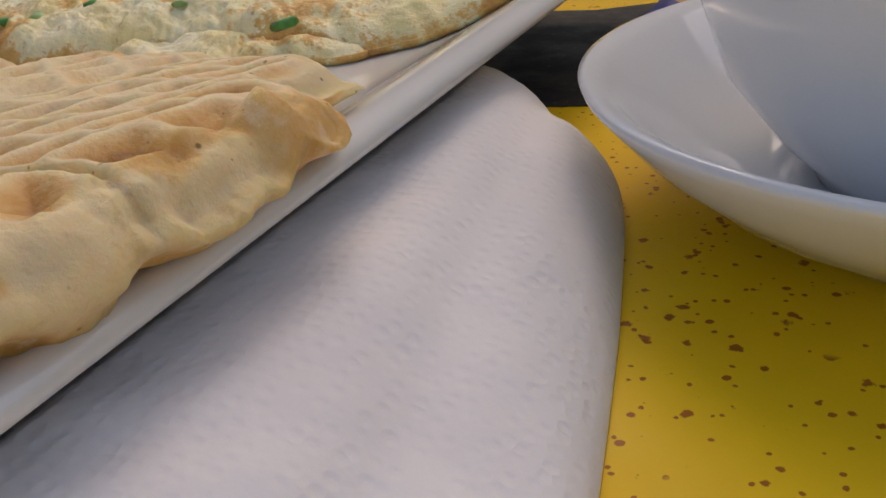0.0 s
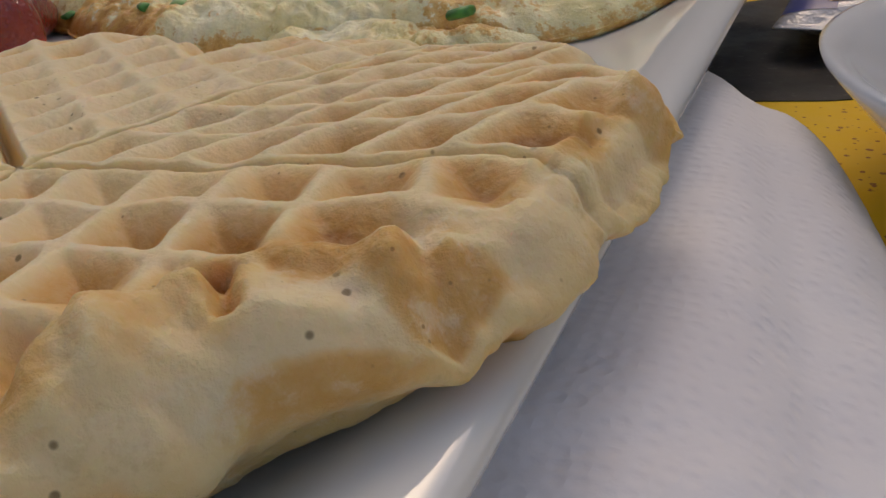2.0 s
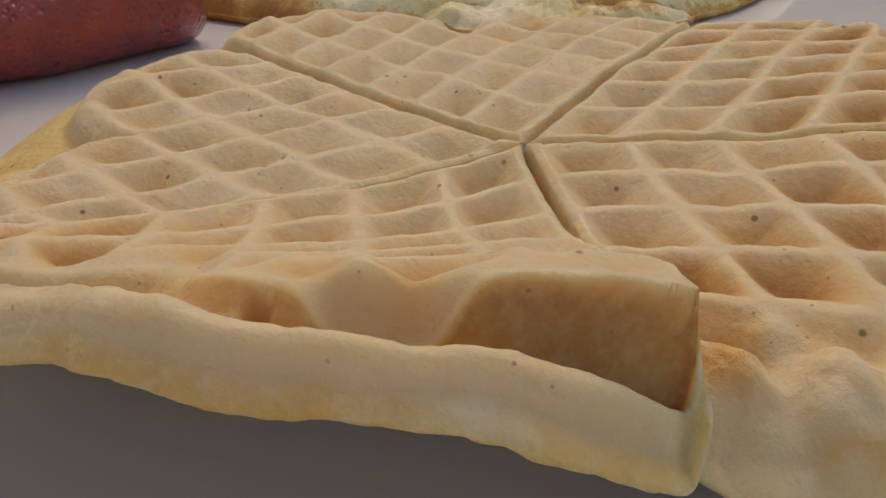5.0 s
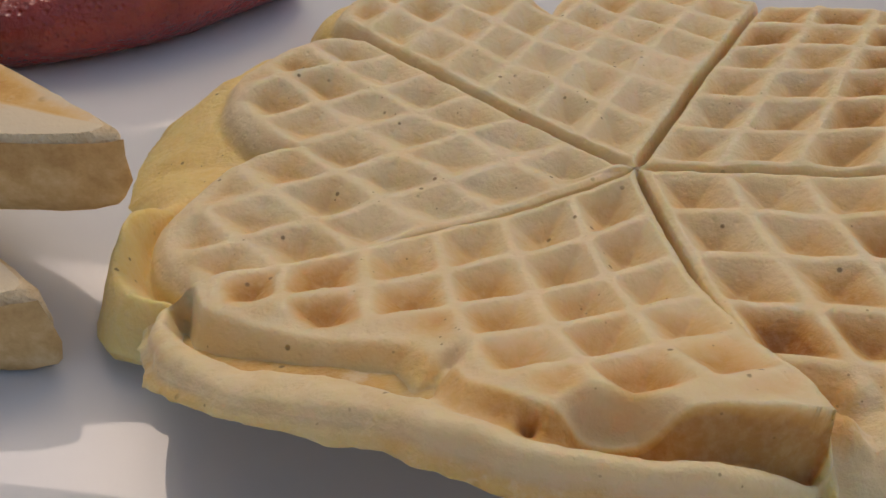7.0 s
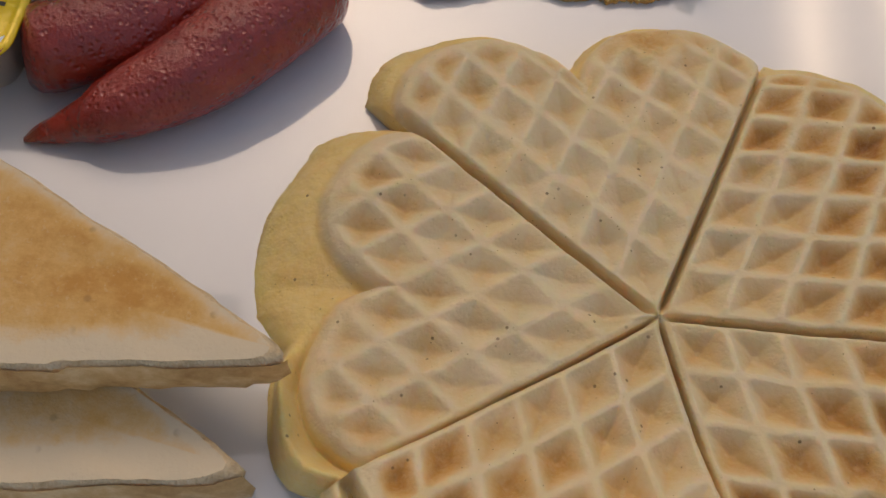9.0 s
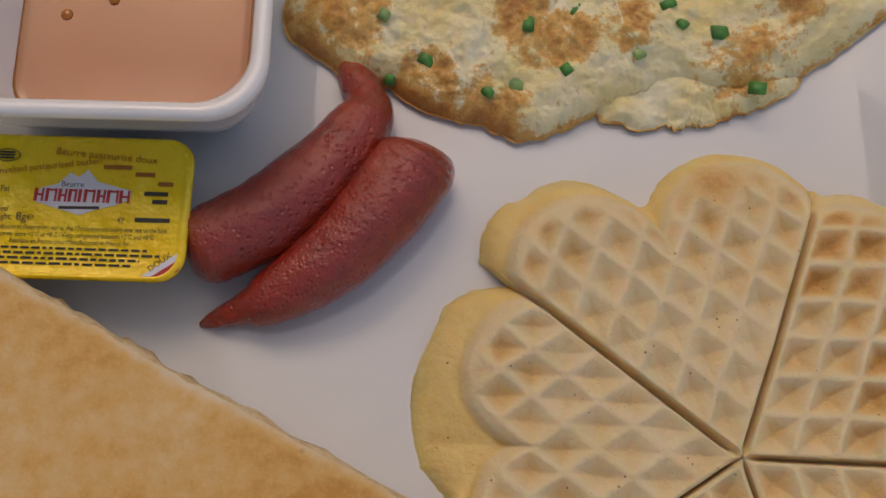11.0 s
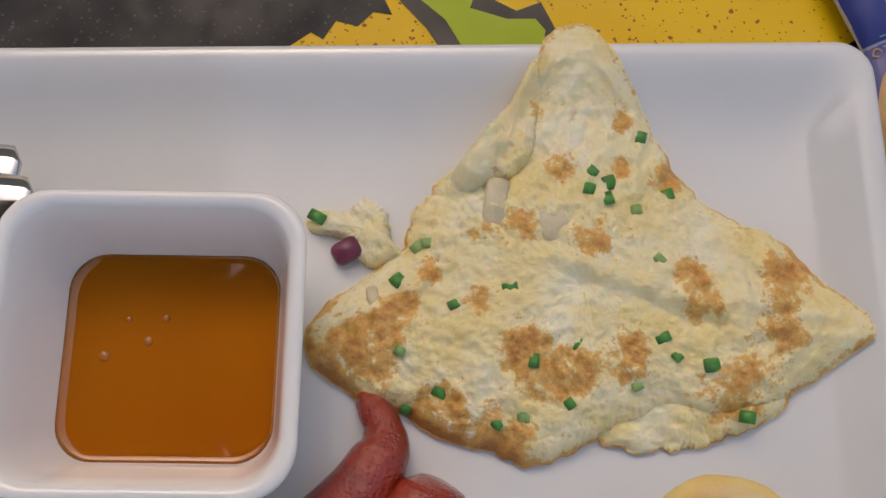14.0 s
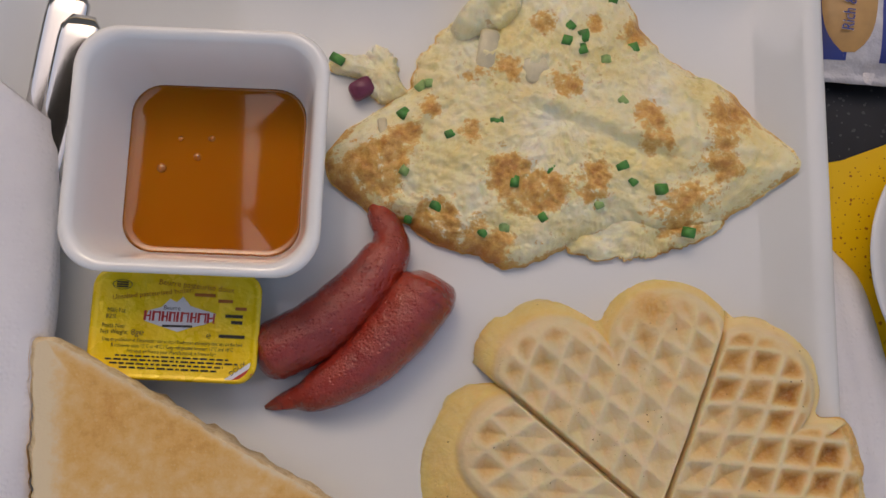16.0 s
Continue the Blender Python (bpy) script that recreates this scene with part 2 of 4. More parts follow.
M_WALL = mat_plain("beige_plaster", (0.55, 0.50, 0.44), 0.9, vary=0.1, scale=8)
M_DARK_PANEL = mat_plain("dark_overhead_panel", (0.16, 0.15, 0.14), 0.9, vary=0.1, scale=8)
M_FLOOR = mat_plain("grey_stone_floor", (0.30, 0.28, 0.26), 0.6, vary=0.25, scale=10)


def mat_foil():
    m = Mat("yellow_printed_foil", rough=0.28, metal=0.08, spec=0.6)
    n = m.noise(45, 3)
    m.color(m.mix(m.step(n, 0.35, 0.65), (0.92, 0.66, 0.018), (0.90, 0.58, 0.012)))
    m.rough(m.step(m.noise(120, 3), 0.3, 0.7, 0.2, 0.36))
    m.bump(m.math("ADD", m.math("MULTIPLY", m.noise(90, 3), 1.2), m.noise(260, 3)), 0.3, 0.0012)
    return m.m


def mat_syrup():
    m = Mat("amber_honey_syrup", rough=0.03, spec=0.6)
    n = m.noise(16, 2)
    m.color(m.mix(m.step(n, 0.3, 0.7), (0.47, 0.145, 0.008), (0.41, 0.115, 0.006)))
    m.b.inputs["Coat Weight"].default_value = 0.4
    m.b.inputs["Coat Roughness"].default_value = 0.02
    return m.soft(0.3, (1.0, 0.4, 0.05)).m


def mat_clear_film():
    m = Mat("crinkled_sachet_film", rough=0.12, spec=0.7)
    n = m.noise(70, 4)
    m.color(m.mix(m.step(n, 0.35, 0.65), (0.62, 0.62, 0.64), (0.50, 0.50, 0.54)))
    m.bump(m.math("ADD", n, m.noise(180, 3)), 0.6, 0.002)
    return m.m


M_FOIL, M_SYRUP, M_FILM = mat_foil(), mat_syrup(), mat_clear_film()

# ---------------------------------------------------------------- mesh helpers (lengths in centimetres)


def part(name, geo, material, parent=None, label="", smooth=True):
    """Links vertices and faces (or a bmesh) in centimetres as one mesh object, under parent if given."""
    me = bpy.data.meshes.new(name)
    if isinstance(geo, bmesh.types.BMesh):
        bmesh.ops.recalc_face_normals(geo, faces=geo.faces)
        geo.to_mesh(me)
        geo.free()
    else:
        me.from_pydata([tuple(v) for v in geo[0]], [], geo[1])
    me.transform(Matrix.Scale(CM, 4))
    mats = material if isinstance(material, (list, tuple)) else [material]
    for m in mats:
        me.materials.append(m)
    if smooth:
        me.polygons.foreach_set("use_smooth", [True] * len(me.polygons))
    me.update()
    ob = new(name, me)
    if parent is not None:
        ob.parent = parent
    if label:
        ob["label"] = label
    return ob


def thing(name, label, category, at=(0, 0, 0), group="", turn=0.0):
    ob = new(name)
    ob.empty_display_size = 0.01
    ob.matrix_basis = pose(at[0] * CM, at[1] * CM, at[2] * CM, 0, 0, turn)
    return tagged(ob, label, category, group)


def attribute(ob, name, values):
    a = ob.data.attributes.new(name, "FLOAT", "POINT")
    a.data.foreach_set("value", np.asarray(values, dtype=np.float32))


def rounded_rect(hx, hy, r, z, n=10, cx=0.0, cy=0.0):
    """A ring of a rectangle with round corners."""
    r = max(0.02, min(r, hx - 0.01, hy - 0.01))
    pts = []
    for sx, sy, a0 in ((1, 1, 0), (-1, 1, 90), (-1, -1, 180), (1, -1, 270)):
        for i in range(n + 1):
            a = radians(a0 + 90 * i / n)
            pts.append((cx + sx * (hx - r) + r * math.cos(a), cy + sy * (hy - r) + r * math.sin(a), z))
    return pts


def circle(r, z, n=64, cx=0.0, cy=0.0):
    return [(cx + r * math.cos(2 * math.pi * i / n), cy + r * math.sin(2 * math.pi * i / n), z) for i in range(n)]


def loft(rings, cap_first=True, cap_last=True):
    n = len(rings[0])
    verts = [p for ring in rings for p in ring]
    faces = []
    for k in range(len(rings) - 1):
        for i in range(n):
            j = (i + 1) % n
            faces.append((k * n + i, k * n + j, (k + 1) * n + j, (k + 1) * n + i))
    if cap_first:
        faces.append(tuple(range(n - 1, -1, -1)))
    if cap_last:
        b = (len(rings) - 1) * n
        faces.append(tuple(b + i for i in range(n)))
    return verts, faces


def catmull(pts, steps, closed=False):
    """A smooth curve through control points."""
    p = [np.array(q, float) for q in pts]
    n = len(p)
    out = []
    for i in range(n if closed else n - 1):
        a, b, c, d = ((p[(i + k) % n] if closed else p[min(max(i + k, 0), n - 1)]) for k in (-1, 0, 1, 2))
        for s in range(steps):
            t = s / steps
            out.append(0.5 * (2 * b + (c - a) * t + (2 * a - 5 * b + 4 * c - d) * t * t + (3 * b - a - 3 * c + d) * t ** 3))
    if not closed:
        out.append(p[-1])
    return np.array(out)


def wob(x, y, z=0.0, s=1.0):
    return noise.noise(Vector((x * s, y * s, z * s)))


def fbm(x, y, z=0.0, s=1.0, octaves=4):
    return noise.fractal(Vector((x * s, y * s, z * s)), 1.0, 2.0, octaves)


def sstep(v, a, b):
    t = min(1.0, max(0.0, (v - a) / (b - a)))
    return t * t * (3 - 2 * t)


def fold(x, y, x0, y0, x1, y1, w):
    """How near a point lies to a fold line, from 0 to 1."""
    dx, dy = x1 - x0, y1 - y0
    t = min(1.0, max(0.0, ((x - x0) * dx + (y - y0) * dy) / (dx * dx + dy * dy)))
    d = math.hypot(x - x0 - t * dx, y - y0 - t * dy)
    return math.exp(-(d / w) ** 2)


def polar_radius(outline, centre, n):
    """Radius of a star-shaped closed outline round a centre, at n even angles."""
    q = outline - np.array(centre)
    ang, rad = np.arctan2(q[:, 1], q[:, 0]), np.hypot(q[:, 0], q[:, 1])
    order = np.argsort(ang)
    ang, rad = ang[order], rad[order]
    th = np.linspace(-math.pi, math.pi, n, endpoint=False)
    return th, np.interp(th, np.r_[ang - 2 * math.pi, ang, ang + 2 * math.pi], np.r_[rad, rad, rad])


def polar_solid(th, rad, centre, nr, top, bottom, edge=1.0):
    """A closed body over a star-shaped outline: rings out over the top, round the edge and back below."""
    rings = []
    n = len(th)
    for k in range(1, nr + 1):
        s = 1 - (1 - k / nr) ** edge
        rings.append([(centre[0] + s * rad[i] * math.cos(th[i]), centre[1] + s * rad[i] * math.sin(th[i]), s, 0) for i in range(n)])
    for s in (0.985, 0.93, 0.7, 0.3):
        rings.append([(centre[0] + s * rad[i] * math.cos(th[i]), centre[1] + s * rad[i] * math.sin(th[i]), s, 1) for i in range(n)])
    out = [[(x, y, bottom(x, y, s) if low else top(x, y, s)) for x, y, s, low in ring] for ring in rings]
    verts, faces = loft(out, cap_first=True, cap_last=True)
    return verts, faces


def words(text, size, at, material, parent, name="print", turn=0.0, z=0.0, squeeze=1.0, align="LEFT", label=""):
    """Flat lettering in the built-in font."""
    cu = bpy.data.curves.new(name, "FONT")
    cu.body, cu.size, cu.align_x, cu.align_y = text, size, align, "CENTER"
    cu.resolution_u = 3
    tmp = bpy.data.objects.new("tmp", cu)
    scene.collection.objects.link(tmp)
    me = bpy.data.meshes.new_from_object(tmp.evaluated_get(bpy.context.evaluated_depsgraph_get()))
    bpy.data.objects.remove(tmp)
    me.transform(Matrix.Scale(CM, 4) @ pose(at[0], at[1], z, 0, 0, turn) @ Matrix.Diagonal((squeeze, 1, 1, 1)))
    me.materials.clear()
    me.materials.append(material)
    ob = new(name, me)
    ob.parent = parent
    if label:
        ob["label"] = label
    return ob


def flat(name, pts, z, material, parent, thick=0.02, label=""):
    """A thin printed or cut patch with the given outline."""
    n = len(pts)
    v = [(x, y, z) for x, y in pts] + [(x, y, z + thick) for x, y in pts]
    f = [tuple(range(n, 2 * n)), tuple(range(n - 1, -1, -1))] + [(i, (i + 1) % n, n + (i + 1) % n, n + i) for i in range(n)]
    return part(name, (v, f), material, parent, label, smooth=False)


# ---------------------------------------------------------------- the setting
def box(name, x0, x1, y0, y1, z0, z1, material, label):
    v = [(x, y, z) for z in (z0, z1) for x, y in ((x0, y0), (x1, y0), (x1, y1), (x0, y1))]
    f = [(3, 2, 1, 0), (4, 5, 6, 7), (0, 1, 5, 4), (1, 2, 6, 5), (2, 3, 7, 6), (3, 0, 4, 7)]
    return tagged(part(name, (v, f), material, smooth=False), label, name.split("_")[0], kind="structure")


box("floor", -400, 300, -300, 330, -80, -75, M_FLOOR, "grey stone floor under the cafe table")
# unseen walls added round the table; their heights set how much sky lights it
box("wall_south", -400, 300, -312, -300, -75, 35, M_WALL, "unseen plain beige wall on the south, kept low to admit sky light")
box("wall_west", -412, -400, -312, 330, -75, 150, M_WALL, "unseen plain beige wall on the west, with sky left open above it")
box("wall_north", -412, 312, 330, 342, -75, 300, M_WALL, "unseen plain beige wall on the north, added to limit the sky")
box("wall_east", 300, 312, -312, 330, -75, 110, M_WALL, "unseen plain beige wall on the east, kept low to admit sky light")
# unseen dark panel, added so the syrup mirrors a dark area beside bright sky
box("ceiling", -412, -58, -110, 96, 215, 222, M_DARK_PANEL, "unseen dark panel overhead, added to shape the syrup's reflection")

# table with printed laminate top
table = thing("cafe_table", "yellow flecked laminate cafe table with dark and lime printed shapes", "table", (0, 0, -75))
TZ = 75.0
part("tabletop", loft([rounded_rect(60, 45, 4, TZ - 3, cx=0, cy=6), rounded_rect(60.3, 45.3, 4.2, TZ - 1.5, cx=0, cy=6),
                       rounded_rect(60, 45, 4, TZ, cx=0, cy=6)]), M_YELLOW, table, "yellow laminate with red-brown flecks", smooth=False)
part("table_leg", loft([circle(5, 4), circle(4, 6), circle(4, TZ - 4), circle(12, TZ - 3.05)]), M_STEEL, table)
part("base_plate", loft([circle(28, 0), circle(28, 2), circle(24, 4)]), M_STEEL, table)
flat("printed_panel", [(-58, 20), (-14, 20), (-11.6, 21.0), (-10.9, 21.5), (-10.5, 21.25), (-10.1, 21.9), (-9.4, 21.7), (-8.9, 22.2), (-8.3, 22.1), (-8.6, 22.8),
                       (-7, 24), (-4, 26), (-6, 30), (-58, 36)], TZ, M_DARK, table, label="dark speckled printed area")
flat("printed_panel", [(-8.3, 22.9), (-7.2, 21.6), (-6.6, 20.6), (-3.1, 20.6), (-3.0, 21.4), (-3.5, 22.5), (-4.3, 22.2), (-5.2, 22.7), (-4.6, 24), (-6, 25)],
     TZ + 0.02, M_INK, table, label="black outline of a printed shape")
flat("printed_panel", [(-7.7, 22.9), (-6.6, 21.9), (-6.0, 20.8), (-3.5, 20.8), (-3.4, 21.5), (-3.7, 21.9), (-4.6, 21.9), (-5.8, 22.3), (-5.2, 24)],
     TZ + 0.04, M_LIME, table, label="lime green printed shape")
flat("printed_panel", [(1, 10.9), (4.6, 11.5), (7.3, 12.05), (8.9, 12.65), (11, 13.4), (15, 15.2), (22, 20), (24, 30), (12, 30), (8, 22), (4, 19.5), (0, 19)],
     TZ, M_DARK, table, label="dark speckled printed area")

# ---------------------------------------------------------------- the plate
PX0, PX1, PY0, PY1 = -22.6, 5.88, -8.0, 19.89
PCX, PCY, PHX, PHY = (PX0 + PX1) / 2, (PY0 + PY1) / 2, (PX1 - PX0) / 2, (PY1 - PY0) / 2
PLATE_TOP = [(0.0, 2.30), (0.05, 2.40), (0.18, 2.46), (0.45, 2.44), (0.75, 2.34), (1.0, 2.22), (1.3, 2.06), (1.8, 1.80), (2.4, 1.60), (3.1, 1.49), (4.2, 1.46), (6.0, 1.45)]


def plate_z(x, y):
    e = min(PHX - abs(x - PCX), PHY - abs(y - PCY))
    return float(np.interp(max(e, 0.0), [p[0] for p in PLATE_TOP], [p[1] for p in PLATE_TOP]))


plate = thing("plate", "large square white glazed porcelain plate with raised rim", "plate", (PCX, PCY, 0))
under = [(7.0, 0.5), (6.2, 0.0), (5.7, 0.0), (5.2, 0.55), (3.2, 0.72), (2.0, 1.05), (1.0, 1.75), (0.3, 2.12), (0.02, 2.2)]
part("dish", loft([rounded_rect(PHX - e, PHY - e, max(1.05 - e * 0.1, 0.7), z, 12) for e, z in under + PLATE_TOP + [(10.0, 1.45)]]), M_PLATE, plate)

# ---------------------------------------------------------------- the waffle
# axis angle of each heart, size, width of the thin run-out round it, browning
HEARTS = [(104.6, 1.025, 0.46, 0.25), (32.6, 0.985, 0.30, 0.80), (-39.4, 0.95, 0.12, 0.85), (-111.4, 0.90, 0.30, 0.55), (176.6, 0.935, 1.05, 0.22)]
T36, LOBE_C, LOBE_A, LOBE_R, CELL = radians(36), 5.14, radians(21.1), 1.95, 0.93
# the worn near side: angle, end of the grid, end of the dough, thickness
WORN = [(-147.4, 5.75, 6.3, 1.0), (-141, 5.8, 6.5, 1.0), (-134, 5.55, 6.6, 1.05), (-125, 5.1, 6.45, 1.1), (-118, 4.75, 6.25, 1.15), (-113, 4.85, 6.15, 1.2), (-107, 5.35, 6.2, 1.3), (-100, 5.5, 6.2, 1.4),
        (-92, 5.45, 6.1, 1.5), (-85, 5.4, 6.0, 1.55), (-78, 5.4, 5.85, 1.55), (-75.6, 5.4, 5.65, 1.3), (-75.2, 4.2, 5.05, 0.8), (-71, 4.2, 5.3, 1.1), (-64, 4.4, 5.55, 1.45), (-57, 4.55, 5.6, 1.55),
        (-47, 4.4, 5.6, 1.55), (-39, 4.3, 5.6, 1.6), (-33, 4.1, 5.55, 1.65), (-26, 4.5, 5.8, 1.7), (-22, 4.95, 5.98, 1.65), (-16, 5.2, 6.0, 1.5), (-8, 5.55, 6.1, 1.25), (-3.4, 5.65, 5.95, 1.05),
        (5, 5.7, 6.1, 1.2), (13, 5.9, 6.3, 1.2), (20, 5.95, 6.5, 1.0), (30, 6.2, 6.65, 1.0), (40, 6.5, 6.9, 1.2)]
# drop of the outer lip of the near heart below its grid, by angle
LIP = [(-147.4, 0.35), (-140, 0.28), (-130, 0.2), (-112, 0.14), (-100, 0.3), (-88, 0.55), (-80, 0.75), (-75.4, 0.85)]
# the thin yellow run-out and strap round the west heart: angle, end
STRAP = [(140.6, 6.3), (145, 6.95), (151, 7.4), (161, 7.45), (174, 7.4), (181, 7.15), (187, 6.6), (191, 6.65), (197, 6.85), (203, 6.95), (209, 6.85), (212.6, 6.35)]
# how far the near heart has curled up, by angle
CURL = [(-147.4, 0.25), (-129, 0.5), (-111, 0.82), (-97, 0.92), (-86, 1.05), (-75.4, 0.86)]
# groove angles with half-width and depth
GROOVES = {140.6: (0.13, 0.5), 68.6: (0.10, 0.5), -3.4: (0.10, 0.42), -75.4: (0.06, 0.6), -147.4: (0.06, 0.45)}


def heart_edge(phi):
    d = abs(phi) - LOBE_A
    return LOBE_C * math.cos(d) + math.sqrt(max(LOBE_R ** 2 - (LOBE_C * math.sin(d)) ** 2, 0.0))


def ridge(x, y):
    return (2.783 + 0.096 * x - 0.0237 * y + 0.0077 * x * x - 0.0025 * x * y + 0.0071 * y * y + 0.0003 * x * x * y - 0.0021 * x * y * y - 0.0019 * y ** 3)


def curl(r, deg, h):
    """The near heart lifts towards its outer end."""
    if h[0] != -111.4:
        return 0.0
    a, g = zip(*CURL)
    return 0.19 * max(0.0, r - 2.0) ** 1.35 * float(np.interp(deg, a, g))


def wrap(deg):
    return (deg + 180) % 360 - 180


def build_waffle():
    n, nr = 960, 190
    th = [2 * math.pi * (i + 0.5) / n for i in range(n)]
    edge, runout, heart, local, groove, worn = [], [], [], [], [], []
    wa, we, wo, wt = zip(*WORN)
    la, lz = zip(*LIP)
    sa, so = zip(*STRAP)
    for t in th:
        deg = wrap(math.degrees(t))
        best = min(HEARTS, key=lambda h: abs(wrap(deg - h[0])))
        phi = radians(wrap(deg - best[0]))
        k = (deg >= wa[0]) * (1 - sstep(deg, 22, 32))
        lump = 0.09 * fbm(math.cos(t) * 3, math.sin(t) * 3, best[0])
        e0 = heart_edge(min(abs(phi), T36)) * best[1]
        if best[0] == 176.6:
            e0 *= 1 - 0.06 * sstep(phi, 0.0, 0.2)
        edge.append(e0 * (1 - k) + float(np.interp(deg, wa, we)) * k + lump)
        heart.append(best)
        local.append(phi)
        worn.append(k)
        groove.append(GROOVES[min(GROOVES, key=lambda g: abs(wrap(deg - g)))])
    w = 15
    for i, t in enumerate(th):
        deg = wrap(math.degrees(t))
        w = 42 if heart[i][0] == 176.6 and abs(local[i]) < radians(26) else 7 if heart[i][0] == 104.6 and abs(local[i]) < radians(30) else 5 if heart[i][0] == 32.6 else 15
        near = [edge[(i + q) % n] + heart[(i + q) % n][2] * (1 + 0.5 * wob(math.cos(t) * 6, math.sin(t) * 6, 3.3)) for q in range(-w, w + 1)]
        free = max(sum(near) / len(near), edge[i] + 0.06)
        if heart[i][0] == 104.6:
            free += 0.22 * sstep(deg, 113, 122) * (1 - sstep(deg, 136, 140))
        if heart[i][0] == 176.6:
            free = max(float(np.interp(deg % 360, sa, so)), edge[i] + 0.1)
        o = free * (1 - worn[i]) + float(np.interp(deg, wa, wo)) * worn[i]
        lump = 0.06
        runout.append(max(o, edge[i] + 0.2) + lump * fbm(math.cos(t) * 8, math.sin(t) * 8, 7.0))
    rings, toast, flash, dough = [], [], [], []
    s36 = math.sin(T36)
    for k in range(1, nr + 1):
        ring = []
        for i in range(n):
            t, h, phi = th[i], heart[i], local[i]
            r = runout[i] * k / nr
            x, y = r * math.cos(t), r * math.sin(t)
            deg = wrap(math.degrees(t))
            zr = ridge(x, y) + curl(r, deg, h)
            a, l = r * math.cos(phi), r * math.sin(phi)
            to_groove = r * math.sin(max(T36 - abs(phi), 0.0))
            to_edge = (edge[i] - r) * 0.9
            jit = 0.06 * wob(x, y, 1.0, 1.1)
            al = (a / math.cos(T36) + l / s36) / 2 / CELL + jit
            be = (a / math.cos(T36) - l / s36) / 2 / CELL - jit
            fu, fv = abs((al - 0.10) % 1.0 - 0.5), abs((be - 0.10) % 1.0 - 0.5)
            m = (fu ** 9 + fv ** 9) ** (1 / 9)
            pit = max(0.0, 1 - m / 0.455)
            pit = min(pit * 1.12, 0.93 + 0.05 * pit)
            near_edge = sstep(to_edge, 0.16, 0.62)
            if worn[i] > 0.5:
                near_edge = sstep(to_edge, 0.02, 0.5) if h[0] == -111.4 else sstep(to_edge, -0.6, -0.1) * (0.62 + 0.38 * sstep(to_edge, -0.1, 0.4))
            pit *= (0.72 if h[0] in (176.6, 104.6) else 0.95) * sstep(to_groove, 0.04, 0.2) * near_edge * (0.9 + 0.45 * wob(x, y, 9.0, 0.9))
            crown = math.exp(-((x + 0.1) ** 2 + (y - 6.55) ** 2) / 0.45) if h[0] == 104.6 else 0.0
            pit *= 1 - 0.85 * crown
            z = zr - 0.36 * pit + crown * 0.16 * fbm(x, y, 31.0, 2.4)
            gw, gd = groove[i]
            z -= gd * (1 - sstep(to_groove, 0.0, gw)) * sstep(r, 0.0, 0.5) * (1 - 0.9 * sstep(to_edge, 0.4, -0.1))
            z -= 0.06 * (1 - sstep(to_groove, 0.0, gw * 2.5))
            f = max(0.0, -to_edge) / 0.9 / max(runout[i] - edge[i], 0.1)
            thin = 0.24 * (1 - sstep(to_edge, 0.05, 0.75)) ** 2 + 0.26 * (1 - sstep(to_edge, -0.12, 0.20))
            round_off = 0.16 * (1 - sstep(to_edge, 0.0, 0.5)) ** 2
            if h[0] == -111.4:
                v = min(max((f - 0.72) / 0.28, 0.0), 0.985)
                pocket = sstep(deg, -110, -122)
                crest = float(np.interp(deg, la, lz))
                trough = crest + 0.10 + 0.38 * pocket
                near = round_off + trough * sstep(f, -0.05, 0.4) - (trough - crest) * sstep(f, 0.42, 0.7) + 0.36 * (1 - math.sqrt(1 - v * v))
                w = sstep(to_groove, 0.0, 0.12)
                thick = near * w + (round_off * 0.6 + 0.5 * f) * (1 - w)
            else:
                thick = round_off * 0.5 + 0.06 * f + 0.40 * f ** 4
            thin += 0.55 * min(1.0, (runout[i] - edge[i]) / 0.6) * f * f * (h[0] != 32.6)
            z -= thin * (1 - worn[i]) + thick * worn[i]
            z += 0.03 * fbm(x, y, 2.0, 2.2) + 0.06 * wob(x, y, 5.0, 0.9)
            z += worn[i] * (0.35 if h[0] == -111.4 else 1.0) * sstep(f, 0.0, 0.4) * (0.32 * fbm(x, y, 12.0, 0.85, 2) + 0.12 * fbm(x, y, 15.0, 2.0))
            if h[0] == -111.4:
                z -= 0.55 * math.exp(-(((x + 0.35) / 0.42) ** 2 + ((y + 5.5) / 0.24) ** 2) ** 2) + 0.3 * math.exp(-((x + 1.05) ** 2 + (y + 5.55) ** 2) / 0.006)
                z -= 0.22 * fold(x, y, -1.85, -4.5, -2.3, -5.7, 0.12) * (1 - sstep(f, 0.5, 0.8))
            elif h[0] == -39.4:
                z -= 0.24 * fold(x, y, 4.02, -2.25, 4.4, -2.7, 0.09) + 0.2 * fold(x, y, 5.0, -1.5, 5.75, -2.3, 0.13) + 0.28 * fold(x, y, 3.15, -3.1, 3.6, -4.3, 0.2) - 0.14 * fold(x, y, 3.75, -3.0, 4.1, -3.7, 0.2) + 0.2 * fold(x, y, 1.9, -4.3, 2.2, -5.2, 0.16)
                z += 0.12 * fold(x, y, 4.6, -2.0, 5.3, -2.2, 0.3) - 0.05 * sstep(f, 0.2, 0.5) * max(0.0, fbm(x, y, 41.0, 3.2)) - 0.10 * math.exp(-((x - 3.86) ** 2 + (y + 3.47) ** 2) / 0.02)
            elif h[0] == 176.6 and phi > 0:
                z += 0.55 * sstep(phi, 0.12, 0.3) * math.exp(-((f - 0.62) / 0.28) ** 2) - 0.25 * sstep(phi, 0.12, 0.3) * math.exp(-((f - 0.12) / 0.1) ** 2)
            ring.append((x, y, z))
